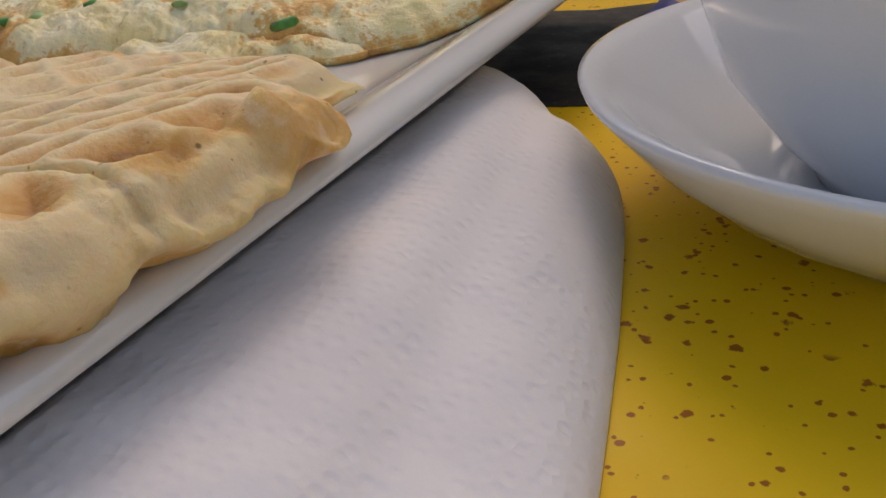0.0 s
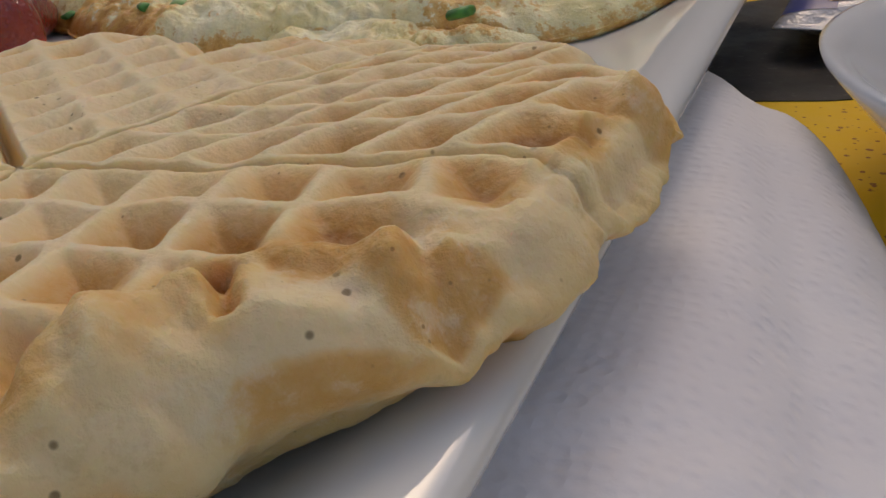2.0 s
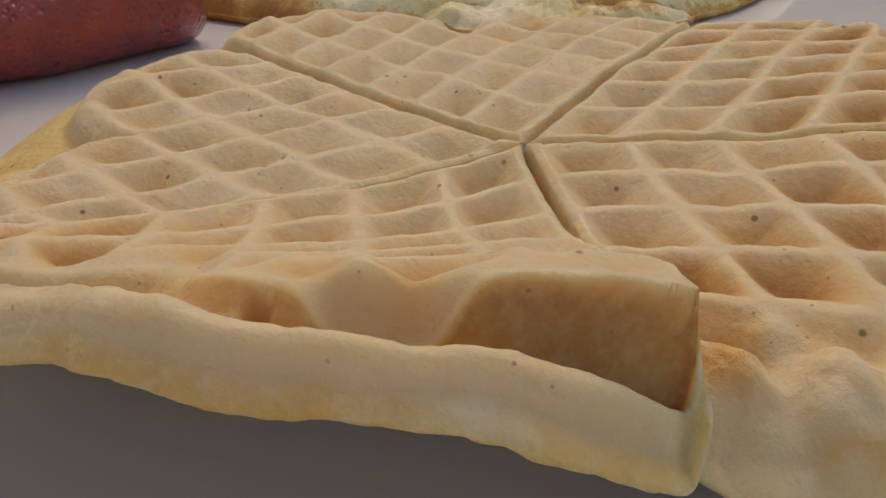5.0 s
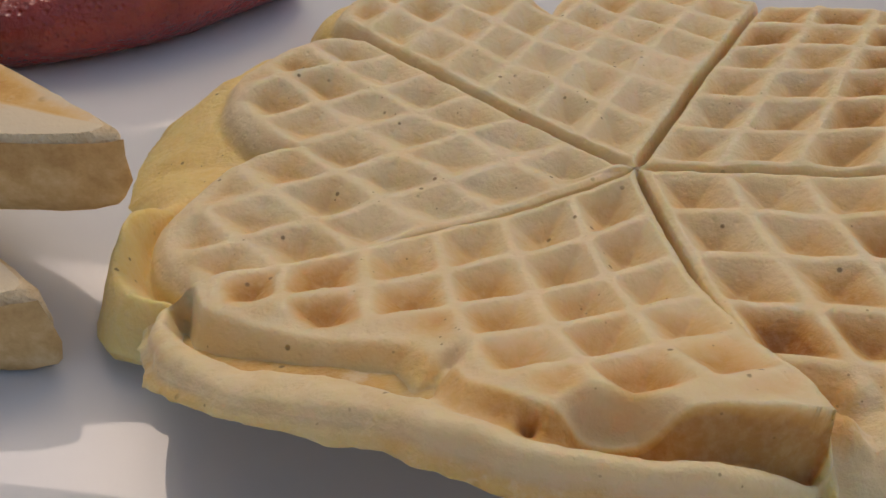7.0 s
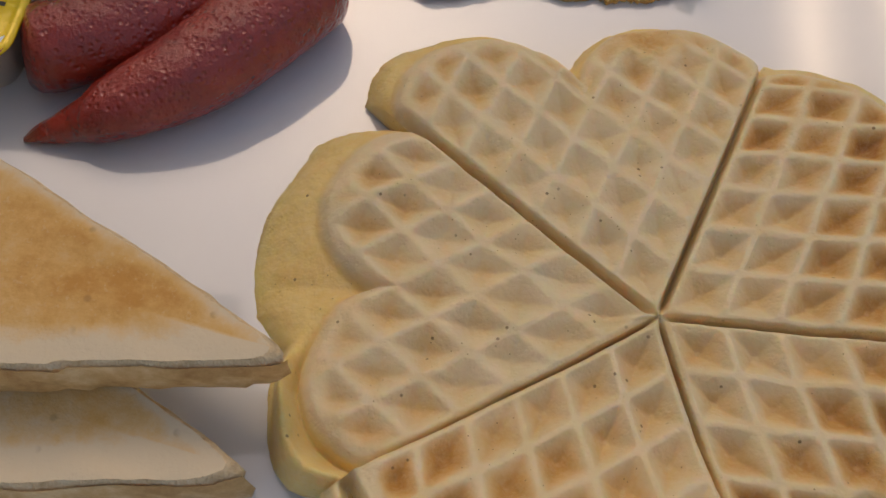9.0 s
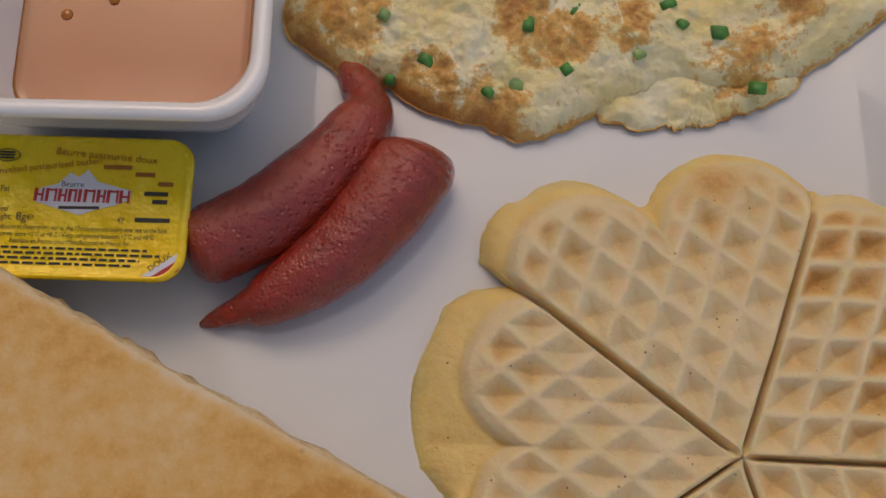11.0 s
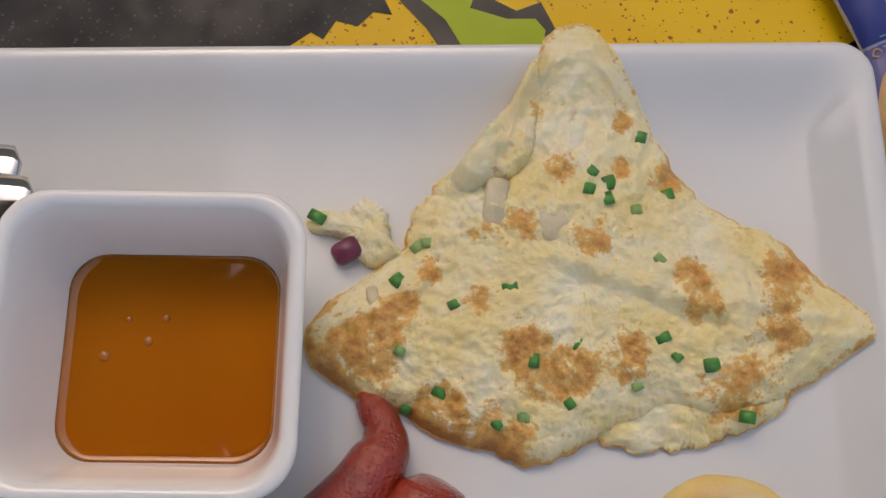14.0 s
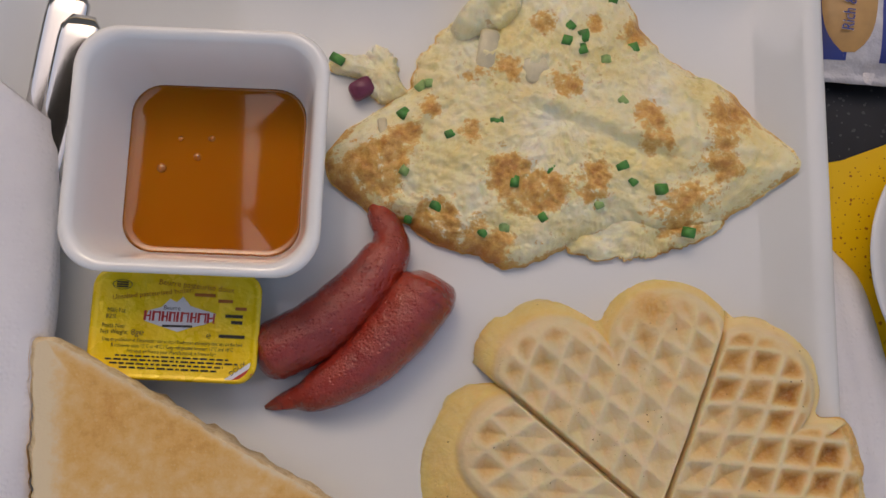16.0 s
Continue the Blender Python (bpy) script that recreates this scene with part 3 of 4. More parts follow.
            zone = h[3] * (0.22 + 0.9 * sstep(r / max(edge[i], 1.0), 0.45, 0.95)) * (0.85 + 0.8 * wob(x, y, 4.0, 0.55))
            deep = min(pit * 1.7, 1.0)
            patch = 0.42 * crown
            if h[0] == -111.4:
                patch = (0.92 + 0.3 * wob(x, y, 2.0, 0.8)) * sstep(f, 0.0, 0.12) * (1 - sstep(f, 0.34, 0.5)) * (0.35 + 0.65 * sstep(deg, -112, -90)) * sstep(deg, -145, -112)
            elif worn[i] > 0.5:
                patch = 0.55 * sstep(wob(x, y, 11.0, 1.25), 0.05, 0.3) * sstep(to_edge, 0.2, -0.2)
                patch += 0.7 * fold(x, y, 4.02, -2.25, 4.4, -2.7, 0.12)
                patch += 0.5 * sstep(f, 0.1, 0.6) * sstep(wrap(math.degrees(t)), 8, 16) * (1 - sstep(wrap(math.degrees(t)), 32, 42))
            toast.append(0.03 + 0.12 * deep + zone * (0.06 + 0.95 * deep) * (1 - (sstep(f, 0.35, 0.7) if worn[i] > 0.5 and h[0] != -111.4 else sstep(f, 0.0, 0.2))) + patch + 0.16 * (1 - sstep(to_groove, 0.0, 0.15)))
            flash.append(sstep(to_edge, 0.12, -0.1) * (0.35 + 0.65 * sstep(h[2], 0.2, 0.5)) * (1 - 0.75 * worn[i]))
            dough.append(worn[i] * (0.5 * sstep(f, 0.4, 0.6) if h[0] == -111.4 else sstep(f, 0.0, 0.25)))
        rings.append(ring)
    sides = 12
    for k in range(1, sides + 1):
        ring = []
        f = k / sides
        for i in range(n):
            x0, y0, z0 = rings[nr - 1][i]
            deg = wrap(math.degrees(th[i]))
            thick = float(np.interp(deg, wa, wt)) * worn[i] + 1.5 * (1 - worn[i])
            zb = max(plate_z(x0, y0) + 0.03, ridge(x0, y0) + curl(runout[i], deg, heart[i]) - thick + 0.08 * wob(x0, y0, 8.0, 0.9))
            zb = min(zb, z0 - 0.10)
            lip = worn[i] if heart[i][0] == -111.4 else 0.0
            q = runout[i] + (0.10 + 0.08 * worn[i] + 0.10 * lip) * math.sin(math.pi * min(f * 1.3, 1.0)) - (0.6 + 0.7 * lip - 0.3 * worn[i] * (1 - lip)) * f * f + (0.15 * fbm(x0, y0, 20 + f * 0.9, 0.8, 2) + 0.05 * fbm(x0, y0, 20 + f * 1.2, 3.0)) * sstep(f, 0.0, 0.3)
            ring.append((q * math.cos(th[i]), q * math.sin(th[i]), z0 + (zb - z0) * f))
            # the near heart's last term puts the shade under its lip into the colour
            toast.append(0.14 + 0.45 * sstep(deg, 8, 16) * (1 - sstep(deg, 32, 42)) + 0.25 * heart[i][3] * sstep(f, 0.3, 1.0) + 0.6 * sstep(wob(x0, y0, f * 1.2 + 4, 0.8), 0.0, 0.35) * (0.8 if heart[i][0] != -111.4 else 0.4) + (0.3 * sstep(f, 0.25, 0.6) if heart[i][0] == -111.4 else 0.0))
            flash.append(0.35 * sstep(heart[i][2], 0.2, 0.5) + 0.12)
            dough.append(0.3 + 0.7 * worn[i])
        rings.append(ring)
    for s in (0.8, 0.4):
        ring = []
        for i in range(n):
            x, y = rings[nr + sides - 1][i][0] * s, rings[nr + sides - 1][i][1] * s
            ring.append((x, y, max(plate_z(x, y) + 0.03, ridge(x, y) + curl(math.hypot(x, y), wrap(math.degrees(th[i])), heart[i]) - 1.2)))
            toast.append(0.4)
            flash.append(0.0)
            dough.append(0.5)
        rings.append(ring)
    waffle = thing("waffle", "pale golden five-heart waffle with browned grid pits on the plate", "waffle")
    nk = len(rings)
    for h in HEARTS:
        cols = sorted((i for i in range(n) if heart[i] is h), key=lambda i: local[i])
        last = (cols[-1] + 1) % n
        cols = cols + [last]
        verts, tv, fv, dv, faces = [], [], [], [], []
        for k in range(nk):
            for i in cols:
                verts.append(rings[k][i])
                tv.append(toast[k * n + i])
                fv.append(flash[k * n + i])
                dv.append(dough[k * n + i])
        m = len(cols)
        for k in range(nk - 1):
            for i in range(m - 1):
                faces.append((k * m + i, k * m + i + 1, (k + 1) * m + i + 1, (k + 1) * m + i))
        verts.append((0, 0, 2.75))
        tv.append(0.2)
        fv.append(0.0)
        dv.append(0.0)
        faces += [(len(verts) - 1, i + 1, i)[::-1] for i in range(m - 1)]
        ob = part("heart_segment", (verts, faces), M_WAFFLE, waffle)
        attribute(ob, "toast", tv)
        attribute(ob, "flash", fv)
        attribute(ob, "dough", dv)
    return waffle


build_waffle()

# ---------------------------------------------------------------- the omelette
OMELETTE = [(-3.6, 20.1), (-2.3, 20.3), (-0.7, 17.5), (0.45, 15.45), (2.75, 14.0), (3.85, 12.75), (4.9, 11.3), (3.6, 10.2), (2.2, 9.3), (0.6, 8.9), (-0.6, 9.2),
            (-2.5, 8.6), (-3.5, 8.05), (-4.8, 7.85), (-6.4, 8.4), (-8.1, 9.2), (-9.4, 9.8), (-10.6, 10.8), (-10.4, 12.0), (-9.0, 13.2), (-8.0, 13.9), (-7.6, 15.2), (-6.3, 16.4), (-5.1, 17.7), (-4.1, 19.2)]
BROWNED = [(-3.5, 16.0, .5), (-1.8, 16.0, .4), (-0.4, 15.7, .55), (-1.7, 17.5, .4), (-4.0, 17.7, .3), (-4.7, 14.4, .55), (-5.8, 14.2, .4), (-2.8, 13.9, .6),
           (-0.1, 12.9, .5), (0.2, 12.1, .6), (-7.2, 13.1, .4), (-5.9, 12.2, .45), (-8.0, 12.1, .6), (-9.5, 10.9, 1.0), (-4.8, 11.0, .7), (-4.2, 10.3, .7),
           (-1.9, 10.6, .7), (-3.4, 10.2, .6), (2.7, 12.9, .8), (2.3, 11.2, .8), (0.9, 9.7, .9), (-5.3, 8.5, .9), (-7.0, 9.3, .8), (-8.7, 11.0, .8)]


def egg_top(x, y, s, thick=1.25):
    h = thick * (1 - s ** 9) ** 0.75 * (0.72 + 0.28 * (1 - s))
    taper = 1 - 0.45 * sstep(y, 15.0, 20.0)
    h = max(h * taper, 0.12)
    inner = sstep(s, 1.0, 0.85)
    h += inner * (0.12 * fbm(x, y, 0.0, 0.6) + 0.14 * fbm(x, y, 3.0, 1.7) + 0.05 * fbm(x, y, 5.0, 4.5))
    h += inner * (0.20 * fold(x, y, -3.6, 13.3, 0.6, 11.9, 0.3) - 0.15 * fold(x, y, -3.3, 12.7, 0.6, 11.4, 0.28))
    h += inner * (0.30 * fold(x, y, -6.2, 15.9, -4.6, 19.2, 0.4) - 0.2 * fold(x, y, -5.4, 15.6, -4.0, 18.5, 0.25))
    h += inner * (-0.18 * fold(x, y, 1.6, 13.2, 1.9, 11.0, 0.2) + 0.15 * fold(x, y, 2.3, 13.2, 2.7, 10.8, 0.4))
    return plate_z(x, y) + 0.04 + max(h, 0.1)


def egg_bottom(x, y, s):
    return plate_z(x, y) + 0.02


def build_egg(outline, centre, name, parent, thick, n=540, nr=130, rag=0.16):
    th, rad = polar_radius(catmull(outline, 12, True), centre, n)
    rad = [r + rag * fbm(math.cos(t) * 5, math.sin(t) * 5, 1.0) + rag * 0.5 * wob(math.cos(t) * 22, math.sin(t) * 22) for t, r in zip(th, rad)]
    geo = polar_solid(th, rad, centre, nr, lambda x, y, s: egg_top(x, y, s, thick), egg_bottom, 1.4)
    ob = part(name, geo, M_EGG, parent)
    br = []
    for x, y, z in geo[0]:
        v = sum(math.exp(-(((x - bx) ** 2 + (y - by) ** 2) / (r * r * 1.3)) ** 1.3) for bx, by, r in BROWNED)
        e = math.hypot(x - centre[0], y - centre[1]) / max(np.interp(math.atan2(y - centre[1], x - centre[0]), th, rad), 0.1)
        low = sstep(y, 12.5, 8.5) * 0.16
        br.append(min(v, 1.0) * 0.85 + (0.6 + low) * sstep(e, 0.93, 1.0) - 0.10 + low * 0.6)
    attribute(ob, "brown", br)
    return ob


omelette = thing("omelette", "folded pale yellow omelette with browned spots and chopped chives", "omelette")
build_egg(OMELETTE, (-2.9, 12.6), "egg_sheet", omelette, 1.25)
build_egg([(-6.6, 15.9), (-6.4, 15.2), (-5.6, 15.35), (-4.9, 15.6), (-4.2, 16.3), (-4.0, 17.4), (-3.9, 18.6), (-4.1, 19.3), (-4.9, 18.0), (-5.7, 17.1)], (-5.0, 16.7), "rolled_edge", omelette, 1.7, 160, 30, 0.06)
build_egg([(-2.9, 8.9), (-2.2, 8.25), (-1.0, 8.15), (0.3, 8.3), (1.6, 8.75), (2.6, 9.5), (1.8, 10.6), (-0.5, 10.8), (-2.4, 10.2)], (-0.2, 9.5), "folded_layer", omelette, 0.45, 200, 36)
build_egg([(-10.7, 14.5), (-10.4, 15.1), (-9.6, 15.0), (-9.0, 15.4), (-8.4, 14.9), (-8.3, 14.2), (-7.9, 13.6), (-9.0, 13.4), (-9.6, 14.2)], (-9.0, 14.4), "torn_scrap", omelette, 0.6, 160, 24, 0.12)


def egg_height(x, y):
    th, rad = polar_radius(catmull(OMELETTE, 12, True), (-2.9, 12.6), 420)
    s = math.hypot(x + 2.9, y - 12.6) / np.interp(math.atan2(y - 12.6, x + 2.9), th, rad)
    return egg_top(x, y, min(s, 0.99))


def chive_bit(length, r, r_in, squash):
    """A short cut length of a hollow chive."""
    rings = []
    for rr, z in ((r_in, -length / 2), (r, -length / 2 + 0.01), (r * 1.04, 0.0), (r, length / 2 - 0.01), (r_in, length / 2)):
        rings.append([(rr * math.cos(2 * math.pi * i / 10), rr * squash * math.sin(2 * math.pi * i / 10), z) for i in range(10)])
    return loft(rings)


CHIVES = [(-8.09, 12.83), (-6.52, 12.11), (-5.03, 12.55), (-3.28, 10.95), (-0.95, 11.1), (-0.59, 10.6), (0.32, 10.36), (-4.45, 10.53), (-1.72, 9.92), (-3.53, 9.39),
          (-5.45, 8.92), (-4.75, 9.08), (-6.97, 9.81), (-7.89, 9.41), (-8.02, 10.89), (-2.62, 15.83), (-2.15, 15.51), (-2.72, 15.33), (-2.22, 15.03), (-1.43, 14.71),
          (-0.52, 15.2), (-1.1, 16.95), (-0.91, 13.25), (1.24, 9.0), (-7.22, 13.89), (-7.5, 13.8)]
rng = random.Random(5)
for k, (x, y) in enumerate(CHIVES):
    ln = rng.uniform(0.26, 0.46)
    ob = part("chive", chive_bit(ln, rng.uniform(0.13, 0.2), 0.08, rng.uniform(0.35, 0.6)), M_CHIVE_PALE if k in (8, 11, 14, 22, 24, 25, 19) else M_CHIVE, omelette)
    zz = egg_height(x, y) if k != 23 else plate_z(x, y) + 0.8
    ob.matrix_basis = pose(x * CM, y * CM, (zz - 0.03) * CM, rng.uniform(70, 110), 0, rng.uniform(0, 180))
ob = part("chive", chive_bit(0.5, 0.16, 0.08, 0.6), M_CHIVE, omelette)
ob.matrix_basis = pose(-10.35 * CM, 14.75 * CM, (plate_z(-10.35, 14.75) + 0.62) * CM, 90, 0, 60)


def onion_piece(hx, hy, h):
    rings = [rounded_rect(hx, hy, min(hx, hy) * 0.6, 0, 4), rounded_rect(hx, hy, min(hx, hy) * 0.6, h * 0.6, 4), rounded_rect(hx * 0.8, hy * 0.85, min(hx, hy) * 0.5, h, 4)]
    return loft(rings)


for x, y, hx, hy, tilt in ((-5.35, 15.0, 0.33, 0.7, -8), (-3.75, 14.35, 0.45, 0.45, 20), (-8.75, 12.25, 0.16, 0.42, 10)):
    ob = part("onion_piece", onion_piece(hx, hy, 0.18), M_ONION, omelette, "translucent cooked onion")
    ob.matrix_basis = pose(x * CM, y * CM, (egg_height(x, y) - 0.14) * CM, 3, 4, tilt)
ob = part("onion_piece", onion_piece(0.42, 0.32, 0.5), M_RED_ONION, omelette, "purple red-onion piece")
ob.matrix_basis = pose(-9.55 * CM, 13.85 * CM, (plate_z(-9.5, 13.8) + 0.15) * CM, 10, 0, 30)

# ---------------------------------------------------------------- sausages


def sausage(ctrl, label, seed, pinch_first):
    """ctrl: x, y, radius along the sausage, which lies on the plate; one end is pinched and twisted."""
    path = catmull(ctrl, 24)
    n, rings, tips = 48, [], []
    last = len(path) - 1
    for k in range(len(path)):
        x, y, r = path[k]
        a, b = path[max(k - 1, 0)], path[min(k + 1, last)]
        dx, dy = b[0] - a[0], b[1] - a[1]
        d = math.hypot(dx, dy) or 1.0
        nx, ny = -dy / d, dx / d
        s = k / last
        end = s if pinch_first else 1 - s
        near = sstep(end, 0.34, 0.06)
        ring = []
        for i in range(n):
            t = 2 * math.pi * i / n
            c, v = math.cos(t), math.sin(t)
            q = 1.05 * r * (1 + 0.045 * fbm(x + c * 0.8, y + v * 0.8, seed, 0.6) + 0.022 * fbm(s * 3, c * 2.2, v * 2.2 + seed, 1.6))
            q *= 1 + near * (0.16 * wob(c * 2.4 + seed, v * 2.4, s * 5.0, 1.3) + 0.06 * math.sin(5 * t + s * 26 + seed))
            q *= 1 + 0.010 * math.sin(s * 120 + 3 * wob(c, v, s * 6)) * sstep(abs(wob(c * 1.5, v * 1.5, s * 4 + seed)), 0.05, 0.3)
            q *= 1 + 0.10 * sstep(1 - end, 0.10, 0.0) * wob(c * 3, v * 3, seed + s, 1.4)
            ring.append((x + nx * q * c, y + ny * q * c, plate_z(x, y) + 0.02 + r * 0.96 + q * 0.96 * v))
            tips.append(sstep(min(s, 1 - s), 0.12, 0.0))
        rings.append(ring)
    ob = thing("sausage", label, "sausage", (0, 0, 0), "fried sausages")
    cut = round(last * 0.14) if pinch_first else round(last * 0.86)
    for name, lo, hi in (("pinched_end", 0, cut), ("casing", cut, last)) if pinch_first else (("casing", 0, cut), ("pinched_end", cut, last)):
        piece = part(name, loft(rings[lo:hi + 1]), M_SAUSAGE, ob, "wrinkled twisted sausage end" if name == "pinched_end" else "")
        attribute(piece, "tip", tips[lo * n:(hi + 1) * n])
    return ob


sausage([(-9.25, 9.85, 0.10), (-9.05, 9.75, 0.26), (-8.75, 9.35, 0.42), (-8.5, 8.85, 0.52), (-8.55, 8.15, 0.72), (-9.35, 6.95, 0.86), (-10.65, 5.75, 0.93), (-11.9, 5.05, 0.92), (-12.35, 4.8, 0.78), (-12.6, 4.68, 0.4), (-12.66, 4.66, 0.05)],
        "reddish-brown fried sausage with a twisted pointed end touching the omelette", 1.0, True)
sausage([(-12.4, 3.2, 0.05), (-12.0, 3.32, 0.2), (-11.4, 3.5, 0.36), (-10.7, 3.72, 0.6), (-9.4, 4.5, 0.83), (-8.3, 5.55, 0.96), (-7.45, 6.65, 0.99), (-7.15, 7.1, 0.90), (-7.0, 7.42, 0.58), (-6.95, 7.52, 0.1)],
        "glossy reddish-brown fried sausage with one pointed end", 4.0, True)

# ---------------------------------------------------------------- toast
TOAST = [(-19.2, 5.65), (-5.55, -1.85), (-18.5, -3.2)]


def toast_slice(x, y, z, thick, label, light=0.0):
    ob = thing("toast_slice", label, "toast", (x, y, z), "stacked toast halves")
    c = np.mean(np.array(TOAST), 0)
    tri, n = [], 46
    for k in range(3):
        a, b = np.array(TOAST[k]), np.array(TOAST[(k + 1) % 3])
        for i in range(n):
            tri.append(a + (b - a) * (i + 0.5) / n)
    tri = np.array(tri) - c
    for _ in range(3):
        tri = sum(np.roll(tri, s, 0) for s in range(-2, 3)) / 5

    def ring(s, zz, rag):
        out = []
        for i, (px, py) in enumerate(tri):
            d = math.hypot(px, py)
            q = 1 + (rag * fbm(px, py, zz + z, 1.2) + 0.6 * rag * fbm(px, py, zz, 4.0)) / max(d, 1.0)
            inset = s * 0.2 if s > 0 else s / max(d, 1.0)
            out.append((px * (q - inset), py * (q - inset), zz + 0.05 * wob(px, py, zz, 1.0)))
        return out
    core = loft([ring(0.32, 0.0, 0.1), ring(0.06, 0.14, 0.2), ring(0.0, thick * 0.5, 0.16), ring(0.03, thick - 0.12, 0.14), ring(0.16, thick - 0.02, 0.1)], True, False)
    part("crumb_edge", core, M_CRUMB, ob, "pale crumb and crust edge")
    rings = [ring(0.16 + e, thick - 0.02 + 0.02 * min(e, 1), 0.1 * (1 - e)) for e in (0.0, 0.15, 0.35, 0.6, 0.9)]
    for s in (0.75, 0.55, 0.35, 0.15):
        rings.append([(px * s, py * s, thick + 0.06 * wob(px * s, py * s, z, 0.8)) for px, py in tri])
    face = part("toasted_face", loft(rings, False, True), M_TOAST, ob, "golden toasted face")
    pale = []
    for k in range(len(rings)):
        for i in range(len(tri)):
            v = light + 0.45 * sstep(k, 3, 0)
            if i >= n * 2:
                v += 0.6 * sstep(k, 6, 1)
            elif i >= n:
                v += 0.75 * sstep(k, 6.5, 1.5)
            pale.append(v)
    attribute(face, "pale", pale)
    strip = []
    for f, s in ((0.02, 0.10), (0.14, -0.05), (0.4, -0.12), (0.7, -0.11), (0.92, -0.02)):
        strip.append([tuple(p) for p in ring(s, thick * f, 0.16)[n:]])
    verts = [p for r in strip for p in r]
    m = len(strip[0])
    part("crust", (verts, [(k * m + i, k * m + i + 1, (k + 1) * m + i + 1, (k + 1) * m + i) for k in range(4) for i in range(m - 1)]), M_CRUST, ob, "browned crust")
    return ob


tc = np.mean(np.array(TOAST), 0)
toast_slice(tc[0] - 0.5, tc[1] - 1.6, 1.50, 1.15, "pale toast triangle lying under another slice", 0.3)
toast_slice(tc[0], tc[1], 2.70, 1.15, "golden toasted bread triangle on top of another slice")

# ---------------------------------------------------------------- bowl of syrup
BOWL = (-14.13, 10.77)
bowl = thing("dip_bowl", "square white ceramic dip bowl with rounded corners on the plate", "bowl", (BOWL[0], BOWL[1], 1.46), turn=-1.5)
OUT = [(2.3, 0.0), (2.55, 0.02), (2.75, 0.25), (3.1, 1.0), (3.45, 2.2), (3.72, 3.3), (3.83, 3.62), (3.85, 3.78), (3.80, 3.88), (3.68, 3.92), (3.52, 3.86), (3.42, 3.7), (3.25, 2.9), (3.02, 1.9),
       (2.84, 1.1), (2.66, 0.7), (2.3, 0.48), (1.2, 0.42)]
part("vessel", loft([rounded_rect(h, h * 0.975, 1.35 * h / 3.85, z, 10) for h, z in OUT]), M_BOWL, bowl)
syrup = tagged(part("syrup", loft([rounded_rect(2.2, 2.14, 0.75, 0.52, 8), rounded_rect(2.55, 2.48, 0.9, 0.72, 8), rounded_rect(2.80, 2.73, 1.0, 1.04, 8), rounded_rect(2.84, 2.77, 1.0, 1.12, 8),
                                   rounded_rect(2.76, 2.69, 0.97, 1.075, 8), rounded_rect(2.6, 2.54, 0.9, 1.055, 8), rounded_rect(1.2, 1.2, 0.5, 1.05, 8)]), M_SYRUP),
               "clear amber honey syrup filling the bottom of the bowl", "syrup")
syrup.matrix_basis = bowl.matrix_basis.copy()
for x, y, r in ((-0.62, 0.42, 0.13), (-0.2, 1.05, 0.11), (-1.75, 0.0, 0.15), (-1.2, 1.0, 0.09)):
    rings = []
    for k in range(7):
        a = math.pi * k / 12
        rings.append(circle(r * math.cos(a) + 0.004, 1.05 + r * 0.6 * math.sin(a), 12, x, y))
    part("bubble", loft(rings), M_SYRUP, syrup, "small air bubble on the syrup")

# ---------------------------------------------------------------- butter portion
butter = thing("butter_portion", "yellow foil-lidded 8 g butter portion tub beside the bowl", "butter", (-15.05, 5.70, 1.48), turn=-2.0)
LZ = 1.5
part("tub", loft([rounded_rect(2.05, 1.2, 0.5, 0.0), rounded_rect(2.15, 1.28, 0.55, 0.04), rounded_rect(2.42, 1.52, 0.6, LZ - 0.1), rounded_rect(2.58, 1.66, 0.62, LZ - 0.04), rounded_rect(2.6, 1.68, 0.62, LZ)]), M_TUB, butter, "pale plastic tub")
lid_rings = [rounded_rect(2.60, 1.69, 0.62, LZ + 0.012), rounded_rect(2.64, 1.72, 0.64, LZ + 0.02), rounded_rect(2.62, 1.70, 0.62, LZ + 0.04)]
for s, dz in ((0.975, 0.04), (0.945, 0.055), (0.925, 0.02), (0.9, 0.012), (0.7, 0.0), (0.4, -0.006)):
    lid_rings.append([(x, y, LZ + 0.04 + dz + 0.012 * wob(x, y, 2.0, 2.5)) for x, y, z in rounded_rect(2.64 * s, 1.72 * s, 0.62 * s, 0)])
lid = part("foil_lid", loft(lid_rings), M_FOIL, butter, "yellow printed foil lid")
PZ = LZ + 0.063
flat("logo_panel", [(-0.95, 0.10), (-0.85, 0.42), (-0.45, 0.55), (-0.2, 0.82), (0.0, 0.72), (0.2, 0.9), (0.45, 0.62), (0.9, 0.5), (1.25, 0.42), (1.22, 0.2), (0.9, 0.06), (0.5, -0.05), (0.1, -0.2), (-0.4, -0.06)], PZ - 0.018, M_INK_WHITE, lid, 0.012, "white printed emblem")
